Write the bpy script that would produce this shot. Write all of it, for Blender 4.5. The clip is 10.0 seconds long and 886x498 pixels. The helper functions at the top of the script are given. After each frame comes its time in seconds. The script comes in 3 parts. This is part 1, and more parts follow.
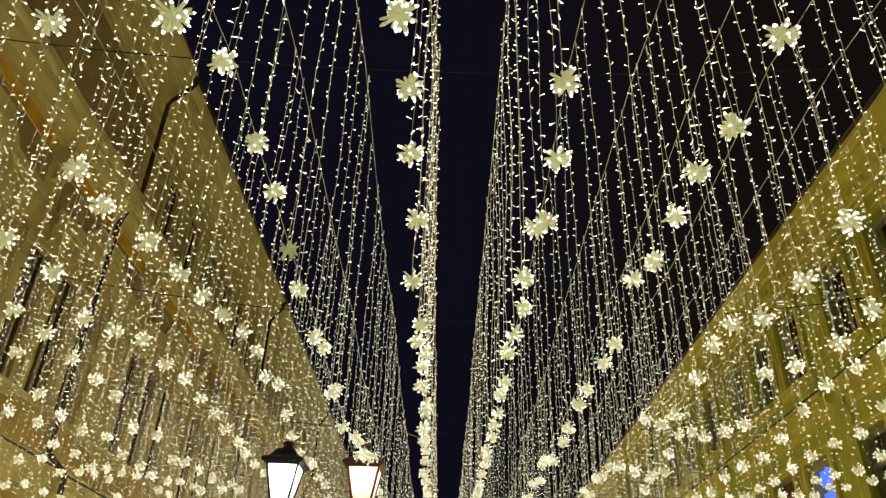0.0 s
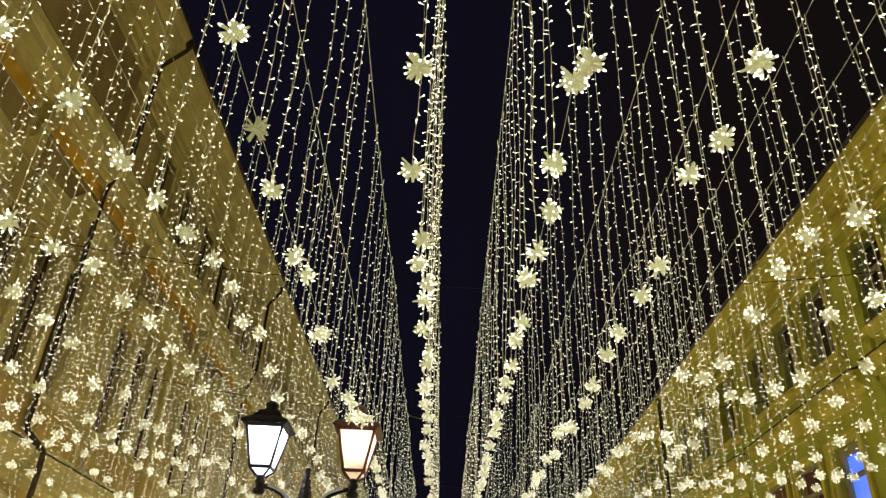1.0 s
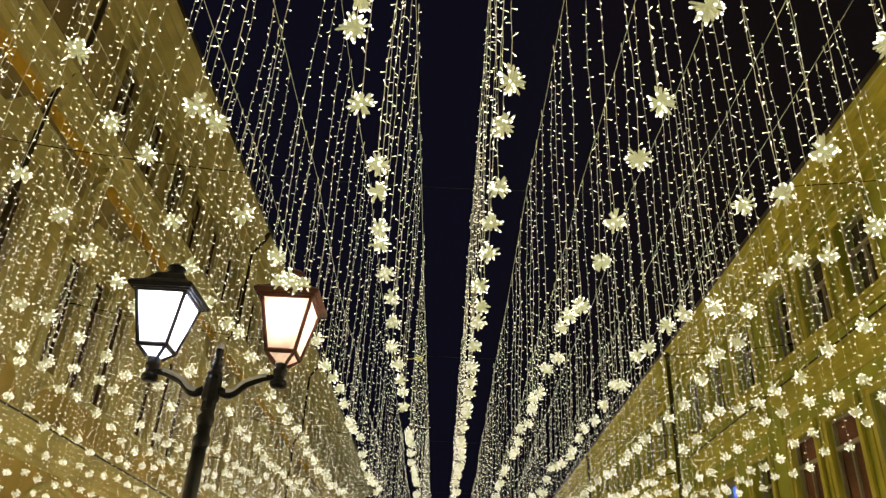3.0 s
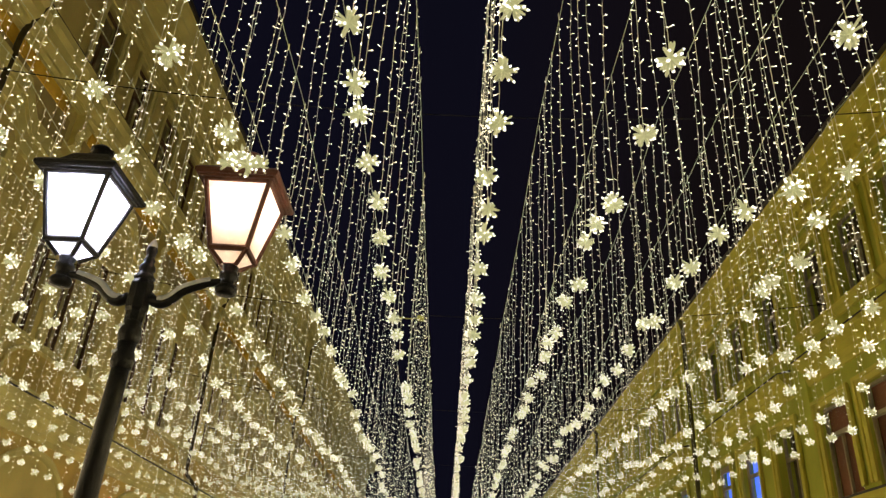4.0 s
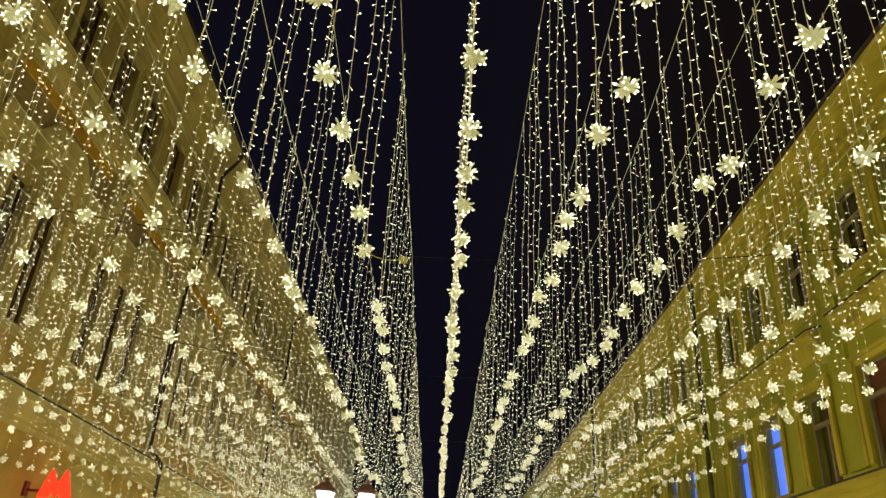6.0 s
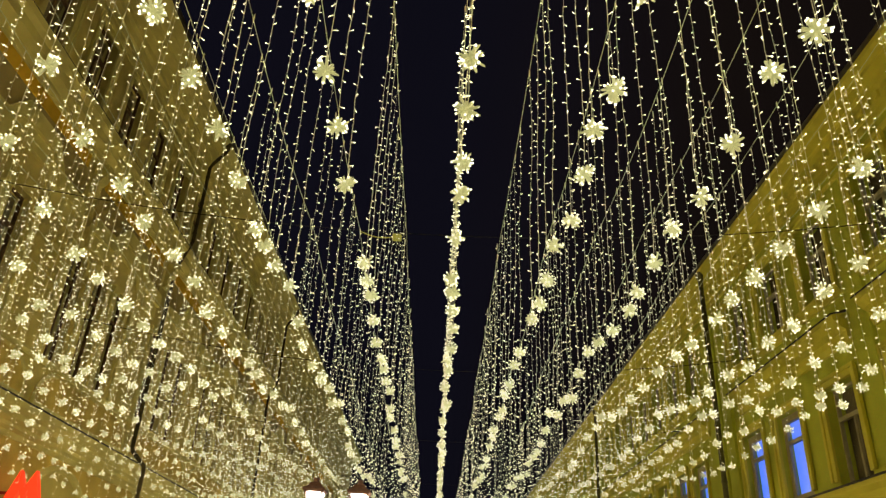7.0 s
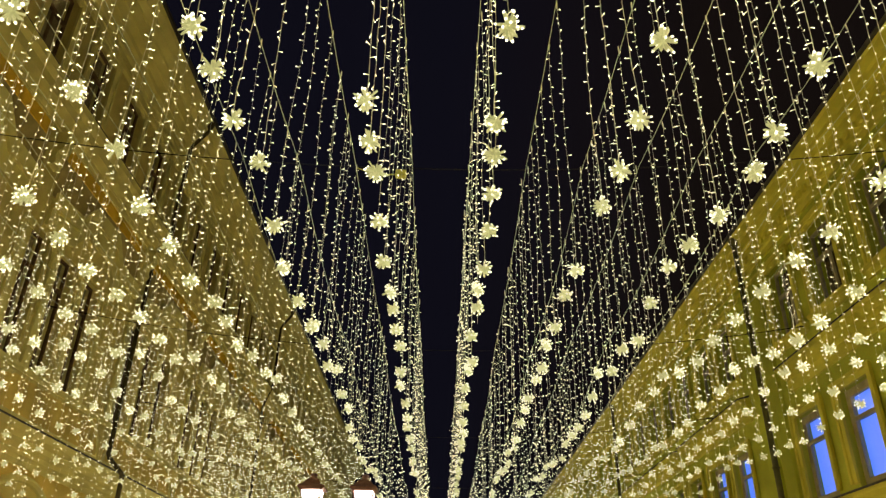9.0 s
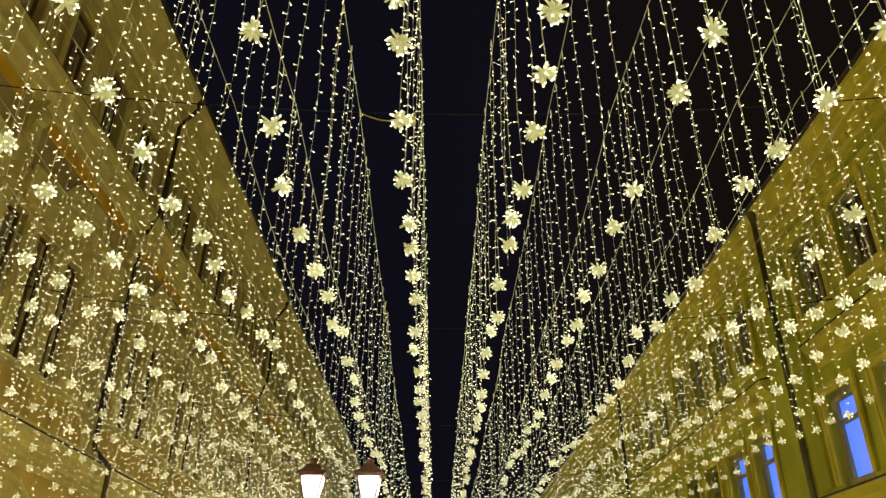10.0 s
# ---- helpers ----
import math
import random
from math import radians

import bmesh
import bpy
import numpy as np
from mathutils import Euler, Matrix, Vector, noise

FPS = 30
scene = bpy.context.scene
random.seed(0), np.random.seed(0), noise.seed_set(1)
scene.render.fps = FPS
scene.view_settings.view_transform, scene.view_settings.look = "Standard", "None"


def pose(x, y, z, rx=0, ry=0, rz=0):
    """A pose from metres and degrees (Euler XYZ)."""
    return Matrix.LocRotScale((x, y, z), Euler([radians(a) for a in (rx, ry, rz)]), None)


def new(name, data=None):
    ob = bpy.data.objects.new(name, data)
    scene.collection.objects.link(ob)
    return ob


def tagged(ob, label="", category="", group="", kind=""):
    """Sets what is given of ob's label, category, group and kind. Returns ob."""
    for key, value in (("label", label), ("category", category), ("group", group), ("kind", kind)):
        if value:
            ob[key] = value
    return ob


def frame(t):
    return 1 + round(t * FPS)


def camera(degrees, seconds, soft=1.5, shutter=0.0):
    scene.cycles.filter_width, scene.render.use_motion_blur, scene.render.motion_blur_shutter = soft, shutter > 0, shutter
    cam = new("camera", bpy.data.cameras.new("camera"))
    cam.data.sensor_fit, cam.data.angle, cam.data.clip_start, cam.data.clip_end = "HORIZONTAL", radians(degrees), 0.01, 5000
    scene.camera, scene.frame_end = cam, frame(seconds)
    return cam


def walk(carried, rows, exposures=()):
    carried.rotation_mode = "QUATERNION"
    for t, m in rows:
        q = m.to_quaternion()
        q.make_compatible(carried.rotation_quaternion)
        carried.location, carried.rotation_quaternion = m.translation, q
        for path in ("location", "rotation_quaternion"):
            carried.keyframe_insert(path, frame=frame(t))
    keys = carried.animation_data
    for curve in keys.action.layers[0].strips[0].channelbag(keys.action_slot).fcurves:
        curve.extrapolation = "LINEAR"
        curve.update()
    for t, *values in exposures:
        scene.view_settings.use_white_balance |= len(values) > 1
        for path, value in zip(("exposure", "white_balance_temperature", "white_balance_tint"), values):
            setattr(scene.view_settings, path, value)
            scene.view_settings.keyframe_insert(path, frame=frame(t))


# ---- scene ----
cam = camera(62.3, 10.0, 1.4)
# seconds, eye, pitch, roll, yaw
PATH = [
    (0.0, -0.000, 0.000, 1.650, 30.88, -1.87, -0.23),
    (0.5, -0.006, 0.669, 1.647, 30.44, -2.26, -0.15),
    (1.0, -0.016, 1.315, 1.640, 30.61, -2.42, -0.22),
    (1.5, 0.066, 1.969, 1.598, 31.02, -2.80, -0.30),
    (2.0, 0.134, 2.603, 1.561, 30.57, -3.26, 0.18),
    (2.5, 0.225, 3.220, 1.553, 29.73, -2.82, -0.49),
    (4.0, 0.379, 5.378, 1.599, 27.34, -3.31, -0.02),
    (4.5, 0.368, 6.036, 1.586, 26.83, -3.27, -0.05),
    (5.0, 0.428, 6.630, 1.567, 26.59, -3.04, -0.50),
    (5.5, 0.463, 7.265, 1.566, 26.48, -3.29, -0.75),
    (7.0, 0.489, 9.237, 1.581, 27.23, -2.90, -0.87),
    (7.5, 0.471, 9.850, 1.559, 27.28, -2.51, -0.71),
    (8.0, 0.386, 10.510, 1.572, 27.68, -2.13, -0.40),
    (8.5, 0.282, 11.157, 1.591, 27.88, -1.75, -0.34),
    (9.0, 0.218, 11.839, 1.599, 28.20, -1.19, -0.33),
    (9.5, 0.055, 12.472, 1.582, 28.38, -0.80, -0.13),
    (10.0, -0.069, 13.120, 1.562, 28.16, -0.47, -0.54),
]
walk(cam, [(t, pose(x, y, z, 90 + pitch, roll, yaw)) for t, x, y, z, pitch, roll, yaw in PATH],
     [(0.0, 0.05, 6300, 16), (4.8, -0.02, 6300, 16), (6.0, 0.0, 6750, 9), (7.0, 0.03, 7150, 5), (10.0, 0.08, 7150, 5)])

# ---- light ----
world = bpy.data.worlds.new("night_sky")
scene.world = world
world.use_nodes = True
sky = world.node_tree.nodes["Background"]
glow_dir = world.node_tree.nodes.new("ShaderNodeTexCoord")
glow_xyz = world.node_tree.nodes.new("ShaderNodeSeparateXYZ")
glow_ramp = world.node_tree.nodes.new("ShaderNodeValToRGB")
glow_ramp.color_ramp.elements[0].position, glow_ramp.color_ramp.elements[0].color = 0.0, (0.24, 0.23, 0.50, 1)
glow_ramp.color_ramp.elements[1].position, glow_ramp.color_ramp.elements[1].color = 0.32, (0.36, 0.25, 0.24, 1)
world.node_tree.links.new(glow_dir.outputs["Generated"], glow_xyz.inputs["Vector"])
world.node_tree.links.new(glow_xyz.outputs["X"], glow_ramp.inputs["Fac"])
world.node_tree.links.new(glow_ramp.outputs["Color"], sky.inputs["Color"])
sky.inputs["Strength"].default_value = 0.0165

BULB_POWER, BODY_POWER, TIP_POWER, TUBE_POWER, FILL_POWER = 8.6, 1.3, 2.7, 0.21, 8.0
GLOW = (1.0, 0.93, 0.62)


# ---- materials ----
def material(name, color, rough=0.8, metal=0.0, vary=0.25, scale=3.0, fine=60.0, bump=0.15, dirt=None, emit=0.0):
    m = bpy.data.materials.new(name)
    m.use_nodes = True
    nt = m.node_tree
    b = nt.nodes["Principled BSDF"]
    tc = nt.nodes.new("ShaderNodeTexCoord")
    big = nt.nodes.new("ShaderNodeTexNoise")
    big.inputs["Scale"].default_value, big.inputs["Detail"].default_value = scale, 6
    small = nt.nodes.new("ShaderNodeTexNoise")
    small.inputs["Scale"].default_value, small.inputs["Detail"].default_value = fine, 3
    for n in (big, small):
        nt.links.new(tc.outputs["Object"], n.inputs["Vector"])
    ramp = nt.nodes.new("ShaderNodeValToRGB")
    lo = [c * (1 - vary) for c in color] if dirt is None else dirt
    hi = [min(1, c * (1 + 0.5 * vary)) for c in color]
    ramp.color_ramp.elements[0].color, ramp.color_ramp.elements[0].position = (*lo, 1), 0.3
    ramp.color_ramp.elements[1].color, ramp.color_ramp.elements[1].position = (*hi, 1), 0.7
    mix = nt.nodes.new("ShaderNodeMixRGB")
    mix.blend_type, mix.inputs[0].default_value = "OVERLAY", 0.18
    nt.links.new(big.outputs["Fac"], ramp.inputs["Fac"])
    nt.links.new(ramp.outputs["Color"], mix.inputs[1])
    nt.links.new(small.outputs["Color"], mix.inputs[2])
    nt.links.new(mix.outputs[0], b.inputs["Base Color"])
    bp = nt.nodes.new("ShaderNodeBump")
    bp.inputs["Strength"].default_value, bp.inputs["Distance"].default_value = bump, 0.02
    nt.links.new(small.outputs["Fac"], bp.inputs["Height"])
    nt.links.new(bp.outputs["Normal"], b.inputs["Normal"])
    b.inputs["Roughness"].default_value, b.inputs["Metallic"].default_value = rough, metal
    return m


def glowing(name, color, power, base=(0.8, 0.8, 0.7)):
    m = bpy.data.materials.new(name)
    m.use_nodes = True
    b = m.node_tree.nodes["Principled BSDF"]
    b.inputs["Base Color"].default_value = (*base, 1)
    b.inputs["Roughness"].default_value = 0.3
    b.inputs["Emission Color"].default_value = (*color, 1)
    b.inputs["Emission Strength"].default_value = power
    return m


def glass(name, tint, rough=0.05):
    m = bpy.data.materials.new(name)
    m.use_nodes = True
    nt = m.node_tree
    b = nt.nodes["Principled BSDF"]
    b.inputs["Base Color"].default_value = (*tint, 1)
    b.inputs["Roughness"].default_value = rough
    b.inputs["Transmission Weight"].default_value = 1.0
    b.inputs["IOR"].default_value = 1.05
    return m


def frosted(name, tint):
    m = bpy.data.materials.new(name)
    m.use_nodes = True
    nt = m.node_tree
    out = nt.nodes["Material Output"]
    tr = nt.nodes.new("ShaderNodeBsdfTranslucent")
    tc = nt.nodes.new("ShaderNodeTexCoord")
    nz = nt.nodes.new("ShaderNodeTexNoise")
    nz.inputs["Scale"].default_value, nz.inputs["Detail"].default_value = 9, 5
    ramp = nt.nodes.new("ShaderNodeValToRGB")
    ramp.color_ramp.elements[0].color, ramp.color_ramp.elements[0].position = (*[c * 0.82 for c in tint], 1), 0.3
    ramp.color_ramp.elements[1].color, ramp.color_ramp.elements[1].position = (*tint, 1), 0.6
    nt.links.new(tc.outputs["Object"], nz.inputs["Vector"])
    nt.links.new(nz.outputs["Fac"], ramp.inputs["Fac"])
    nt.links.new(ramp.outputs["Color"], tr.inputs["Color"])
    nt.links.new(tr.outputs[0], out.inputs["Surface"])
    return m


PLASTER_L = material("beige_plaster", (0.65, 0.54, 0.18), 0.9, vary=0.22, scale=0.6, fine=25, bump=0.2)
TRIM_L = material("beige_moulding", (0.71, 0.63, 0.23), 0.85, vary=0.18, scale=0.9, fine=30, bump=0.2)
BROWN_L = material("brown_plaster", (0.47, 0.37, 0.14), 0.9, vary=0.25, scale=0.7, fine=25, bump=0.2)
GROUND_L = material("ochre_plaster", (0.68, 0.50, 0.13), 0.9, vary=0.3, scale=0.8, fine=25, bump=0.2)
ORANGE_L = material("orange_plaster", (0.84, 0.52, 0.05), 0.9, vary=0.3, scale=0.8, fine=25, bump=0.2)
PLASTER_R = material("olive_plaster", (0.55, 0.58, 0.07), 0.9, vary=0.2, scale=0.7, fine=25, bump=0.2)
TRIM_R = material("ochre_moulding", (0.72, 0.65, 0.09), 0.85, vary=0.18, scale=0.9, fine=30, bump=0.2)
TRIM_TIN = material("tin_flashing", (0.10, 0.09, 0.07), 0.5, 0.6, vary=0.3, scale=4)
ROOF_TIN = material("roof_tin", (0.09, 0.08, 0.07), 0.6, 0.5, vary=0.3, scale=2)
FRAME_WHITE = material("window_paint", (0.42, 0.36, 0.20), 0.6, vary=0.2, scale=5)
FRAME_BROWN = material("brown_window_paint", (0.16, 0.09, 0.04), 0.6, vary=0.2, scale=5)
# dark panel colour stands in for the shade of unlit rooms
ROOM_SHADE = material("room_shade", (0.15, 0.11, 0.05), 0.9, vary=0.3, scale=1)
# paler brown panel colour, lifting the room shade behind the west windows
DIM_ROOM_SHADE = material("dim_room_shade", (0.34, 0.26, 0.13), 0.9, vary=0.3, scale=1.5)
BLIND = material("brown_blind", (0.22, 0.08, 0.03), 0.9, vary=0.3, scale=2, fine=40)
PIPE_R = material("olive_pipe", (0.14, 0.13, 0.04), 0.5, 0.2, vary=0.35, scale=6)
PIPE = material("painted_pipe", (0.10, 0.08, 0.04), 0.5, 0.4, vary=0.35, scale=6)
IRON = material("cast_iron", (0.013, 0.013, 0.014), 0.36, 0.4, vary=0.4, scale=14, fine=120, bump=0.25)
RUST_IRON = material("brown_iron", (0.14, 0.055, 0.036), 0.45, 0.4, vary=0.35, scale=14, fine=120, bump=0.25)
# paler copy of the brown iron: light on the far lanterns put into colour
LIT_IRON = material("lit_iron", (0.26, 0.13, 0.10), 0.5, 0.2, vary=0.3, scale=14, fine=120, bump=0.25)
SNOW = material("snow", (0.72, 0.74, 0.78), 0.9, vary=0.12, scale=12, fine=150, bump=0.4)
PAVING = material("granite_paving", (0.22, 0.21, 0.20), 0.7, vary=0.3, scale=1.5, fine=50)
CABLE = material("pale_cable", (0.74, 0.84, 0.64), 0.5, 0.0, vary=0.2, scale=20)
BLACK_CABLE = material("black_cable", (0.006, 0.006, 0.006), 1.0, vary=0.2, scale=20)
WIRE = material("clear_flex", (0.95, 0.93, 0.74), 0.4, vary=0.15, scale=20)
CONNECTOR = material("yellow_connector", (0.55, 0.52, 0.07), 0.5, vary=0.2, scale=20)
BULB = glowing("bulb_light", GLOW, BULB_POWER)
BULB_BODY = glowing("bulb_body", (1.0, 0.92, 0.62), BODY_POWER, (0.7, 0.7, 0.5))
# warm fill glow for the added ground-floor panels, which stay out of view
FILL_LIGHT = glowing("facade_fill_light", (1.0, 0.80, 0.42), FILL_POWER)
TIP = glowing("flower_tip_light", (1.0, 0.97, 0.76), TIP_POWER)
TUBE = glowing("flower_tube", (1.0, 0.98, 0.40), TUBE_POWER, (0.62, 0.64, 0.55))
DIM_TUBE = glowing("dim_flower_tube", (0.9, 0.95, 0.45), 0.12, (0.5, 0.52, 0.3))
BLUE_ROOM = glowing("blue_lit_room", (0.07, 0.19, 1.0), 1.05, (0.3, 0.3, 0.5))
ORANGE_ROOM = glowing("orange_lit_glass", (1.0, 0.48, 0.08), 0.10, (0.5, 0.28, 0.10))
SIGN_RED = glowing("red_sign_light", (1.0, 0.035, 0.012), 1.5, (0.6, 0.02, 0.01))
SIGN_CASE = material("sign_case", (0.25, 0.02, 0.015), 0.5, vary=0.2)
COOL_LAMP = glowing("cool_lamp", (0.80, 0.85, 1.0), 240.0)
WARM_LAMP = glowing("warm_lamp", (1.0, 0.74, 0.54), 44.0)
COOL_GLASS = frosted("frosted_glass", (0.9, 0.9, 0.95))
WARM_GLASS = frosted("yellowed_glass", (0.92, 0.84, 0.74))
PANE = glass("window_glass", (0.9, 0.95, 1.0))


# ---- builders ----
def mesh_of(bm, name, mats):
    me = bpy.data.meshes.new(name)
    bm.normal_update()
    bm.to_mesh(me)
    bm.free()
    for m in mats if isinstance(mats, (list, tuple)) else (mats,):
        me.materials.append(m)
    return me


def part(name, bm, mat, parent=None, label="", smooth=False):
    me = bm if isinstance(bm, bpy.types.Mesh) else mesh_of(bm, name, mat)
    if smooth:
        me.polygons.foreach_set("use_smooth", [True] * len(me.polygons))
    ob = new(name, me)
    ob.parent = parent
    return tagged(ob, label)


def box(bm, x0, x1, y0, y1, z0, z1, bevel=0.0):
    g = bmesh.ops.create_cube(bm, size=1.0, matrix=Matrix.LocRotScale(((x0 + x1) / 2, (y0 + y1) / 2, (z0 + z1) / 2), None, (abs(x1 - x0), abs(y1 - y0), abs(z1 - z0))))
    if bevel:
        edges = {e for v in g["verts"] for e in v.link_edges}
        bmesh.ops.bevel(bm, geom=list(edges), offset=bevel, segments=1, affect="EDGES")
    return bm


def lathe(bm, profile, at=(0, 0, 0), n=16, square=False):
    """A turned body from (radius, height) pairs; square bodies have four sides."""
    n = 4 if square else n
    rings = []
    for r, z in profile:
        off = math.pi / 4 if square else 0
        k = math.sqrt(2) if square else 1
        rings.append([bm.verts.new((at[0] + k * r * math.cos(off + 2 * math.pi * i / n), at[1] + k * r * math.sin(off + 2 * math.pi * i / n), at[2] + z)) for i in range(n)])
    for a, b in zip(rings, rings[1:]):
        for i in range(n):
            bm.faces.new((a[i], a[(i + 1) % n], b[(i + 1) % n], b[i]))
    bm.faces.new(list(reversed(rings[0])))
    bm.faces.new(rings[-1])
    return bm


def run(bm, profile, y0, y1):
    """A moulding of (x, z) profile along y, closed at both ends."""
    a = [bm.verts.new((x, y0, z)) for x, z in profile]
    b = [bm.verts.new((x, y1, z)) for x, z in profile]
    n = len(profile)
    for i in range(n):
        j = (i + 1) % n
        bm.faces.new((a[i], a[j], b[j], b[i]))
    bm.faces.new(list(reversed(a)))
    bm.faces.new(b)
    bmesh.ops.recalc_face_normals(bm, faces=bm.faces)
    return bm


def tube(bm, pts, r, n=8):
    """A round bar through points; r is a radius or one radius a point."""
    rs = [float(a) for a in (r if isinstance(r, (list, tuple)) else [r] * len(pts))]
    rings = []
    for i, p in enumerate(pts):
        p = Vector(p)
        d = (Vector(pts[min(i + 1, len(pts) - 1)]) - Vector(pts[max(i - 1, 0)])).normalized()
        u = d.cross(Vector((0, 0, 1)) if abs(d.z) < 0.9 else Vector((0, 1, 0))).normalized()
        v = d.cross(u)
        rings.append([bm.verts.new(p + rs[i] * (u * math.cos(2 * math.pi * k / n) + v * math.sin(2 * math.pi * k / n))) for k in range(n)])
    for a, b in zip(rings, rings[1:]):
        for k in range(n):
            bm.faces.new((a[k], a[(k + 1) % n], b[(k + 1) % n], b[k]))
    bm.faces.new(list(reversed(rings[0])))
    bm.faces.new(rings[-1])
    bmesh.ops.recalc_face_normals(bm, faces=bm.faces)
    return bm


def quads_mesh(name, verts, quads, mats, slots=None):
    me = bpy.data.meshes.new(name)
    me.vertices.add(len(verts))
    me.vertices.foreach_set("co", np.asarray(verts, dtype=np.float32).ravel())
    me.loops.add(4 * len(quads))
    me.loops.foreach_set("vertex_index", np.asarray(quads, dtype=np.int32).ravel())
    me.polygons.add(len(quads))
    me.polygons.foreach_set("loop_start", np.arange(0, 4 * len(quads), 4, dtype=np.int32))
    for m in mats:
        me.materials.append(m)
    if slots is not None:
        me.polygons.foreach_set("material_index", np.asarray(slots, dtype=np.int32))
    me.update(calc_edges=True)
    return me


# ---- ground ----
SLOPE = 0.016
LEFT, RIGHT = -9.6, 9.0
FAR = 96.0
bm = bmesh.new()
vs = [bm.verts.new((x, y, SLOPE * y)) for x, y in ((-400, -400), (400, -400), (400, 600), (-400, 600))]
bm.faces.new(vs)
ground = tagged(part("ground", bm, PAVING), "grey granite paving of a pedestrian street", "paving", kind="structure")

# ---- facades ----
win_count = 0


def window_unit(side, w, h, frame_mat, room, transom, label, mullion=True, d0=0.20, r0=0.42, f=0.055):
    """One window: frame, transom, mullion, pane and a flat panel standing in for the room behind. Its origin is the
    middle of the sill, on the wall's face; it looks along side * -x.
    """
    s = side
    bm = bmesh.new()
    d1 = d0 + 0.08
    for y0, y1, z0, z1 in ((-w / 2, -w / 2 + f, 0, h), (w / 2 - f, w / 2, 0, h), (-w / 2 + f, w / 2 - f, 0, f), (-w / 2 + f, w / 2 - f, h - f, h)):
        box(bm, s * d0, s * d1, y0, y1, z0, z1)
    frame_me = mesh_of(bm, "window_frame", frame_mat)
    bm = bmesh.new()
    box(bm, s * (d0 - 0.02), s * (d1 - 0.01), -w / 2 + f, w / 2 - f, h * transom, h * transom + 0.09)
    if mullion:
        box(bm, s * d0, s * (d1 - 0.02), -0.03, 0.03, f, h * transom)
    bar_me = mesh_of(bm, "glazing_bar", frame_mat)
    bm = bmesh.new()
    box(bm, s * (d0 + 0.035), s * (d0 + 0.041), -w / 2 + f, w / 2 - f, f, h - f)
    pane_me = mesh_of(bm, "pane", PANE)
    bm = bmesh.new()
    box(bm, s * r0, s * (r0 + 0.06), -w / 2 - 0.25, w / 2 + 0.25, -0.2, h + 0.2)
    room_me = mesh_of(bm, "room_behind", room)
    return frame_me, bar_me, pane_me, room_me, label


def put_window(kind, x, y, z):
    global win_count
    win_count += 1
    frame_me, bar_me, pane_me, room_me, label = kind
    e = tagged(new("window_%d" % win_count), label, "window", kind="structure")
    e.location = (x, y, z)
    part("window_frame", frame_me, None, e)
    part("glazing_bar", bar_me, None, e)
    p = part("pane", pane_me, None, e)
    p.visible_shadow = False
    part("room_behind", room_me, None, e)
    return e


def pierced_wall(x0, x1, y0, y1, bands):
    """A wall between x0 and x1. bands: (z0, z1, openings) with the openings' (y, width), or none."""
    bm = bmesh.new()
    for z0, z1, openings in bands:
        at = y0
        for y, w in openings:
            box(bm, x0, x1, at, y - w / 2, z0, z1)
            at = y + w / 2
        box(bm, x0, x1, at, y1, z0, z1)
    return bm


Y0, Y1 = -14.0, FAR

# the house on the right: olive walls, ochre mouldings
cols_r = list((1.6, 3.9, 6.2, 8.4, 10.7, 12.9, 15.3, 17.9, 19.9, 21.85, 24.5, 27.0, 29.2, 33.6, 35.6, 37.8, 39.8, 42.1, 44.3, 46.6, 50.6, 52.8, 55.0, 57.2, 59.5, 61.8, 66, 68.2, 70.4, 72.7, 75, 79, 81.2, 83.5))
WR = 1.28
Z2, H2, Z3, H3 = 4.62, 2.05, 8.62, 2.0
ops = [(y, WR) for y in cols_r]
bm = pierced_wall(RIGHT, RIGHT + 0.4, Y0, Y1, [(-0.4, Z2, []), (Z2, Z2 + H2, ops), (Z2 + H2, Z3, []), (Z3, Z3 + H3, ops), (Z3 + H3, 11.9, [])])
wall_r = tagged(part("wall_east", bm, PLASTER_R), "olive-green plastered street facade lit by string lights", "wall", kind="structure")


def trim(name, bm, mat, label):
    return tagged(part(name, bm, mat), label, "moulding", kind="structure")


X = RIGHT
trim("trim_eaves_east", run(bmesh.new(), [(X + 0.1, 11.15), (X - 0.06, 11.15), (X - 0.06, 11.32), (X - 0.10, 11.36), (X - 0.10, 11.6), (X - 0.2, 11.68), (X - 0.2, 11.82), (X - 0.36, 11.9), (X - 0.36, 12.0), (X - 0.50, 12.1), (X - 0.50, 12.2), (X + 0.1, 12.2)], Y0, Y1), TRIM_R, "ochre stepped eaves cornice of the street facade")
bm = bmesh.new()
for y in np.arange(12, 62, 0.3):
    box(bm, X - 0.165, X - 0.105, float(y), float(y) + 0.15, 11.42, 11.58)
tagged(trim("trim_dentils_east", bm, TRIM_R, "row of small ochre dentils under the eaves"), kind="stuff")
trim("trim_gutter_east", run(bmesh.new(), [(X + 0.1, 12.203), (X - 0.56, 12.203), (X - 0.58, 12.25), (X + 0.1, 12.4)], Y0, Y1), TRIM_TIN, "dark tin roof edge above the eaves cornice")
trim("trim_architrave_east", run(bmesh.new(), [(X + 0.1, 10.78), (X - 0.05, 10.78), (X - 0.07, 10.86), (X - 0.05, 10.95), (X + 0.1, 10.95)], Y0, Y1), TRIM_R, "ochre moulding under the eaves")
trim("trim_sill_east", run(bmesh.new(), [(X + 0.1, 3.93), (X - 0.07, 3.93), (X - 0.1, 4.08), (X - 0.2, 4.16), (X - 0.2, 4.30), (X - 0.34, 4.38), (X - 0.36, 4.48), (X + 0.1, 4.56)], Y0, Y1), TRIM_R, "ochre projecting sill cornice over the ground floor")
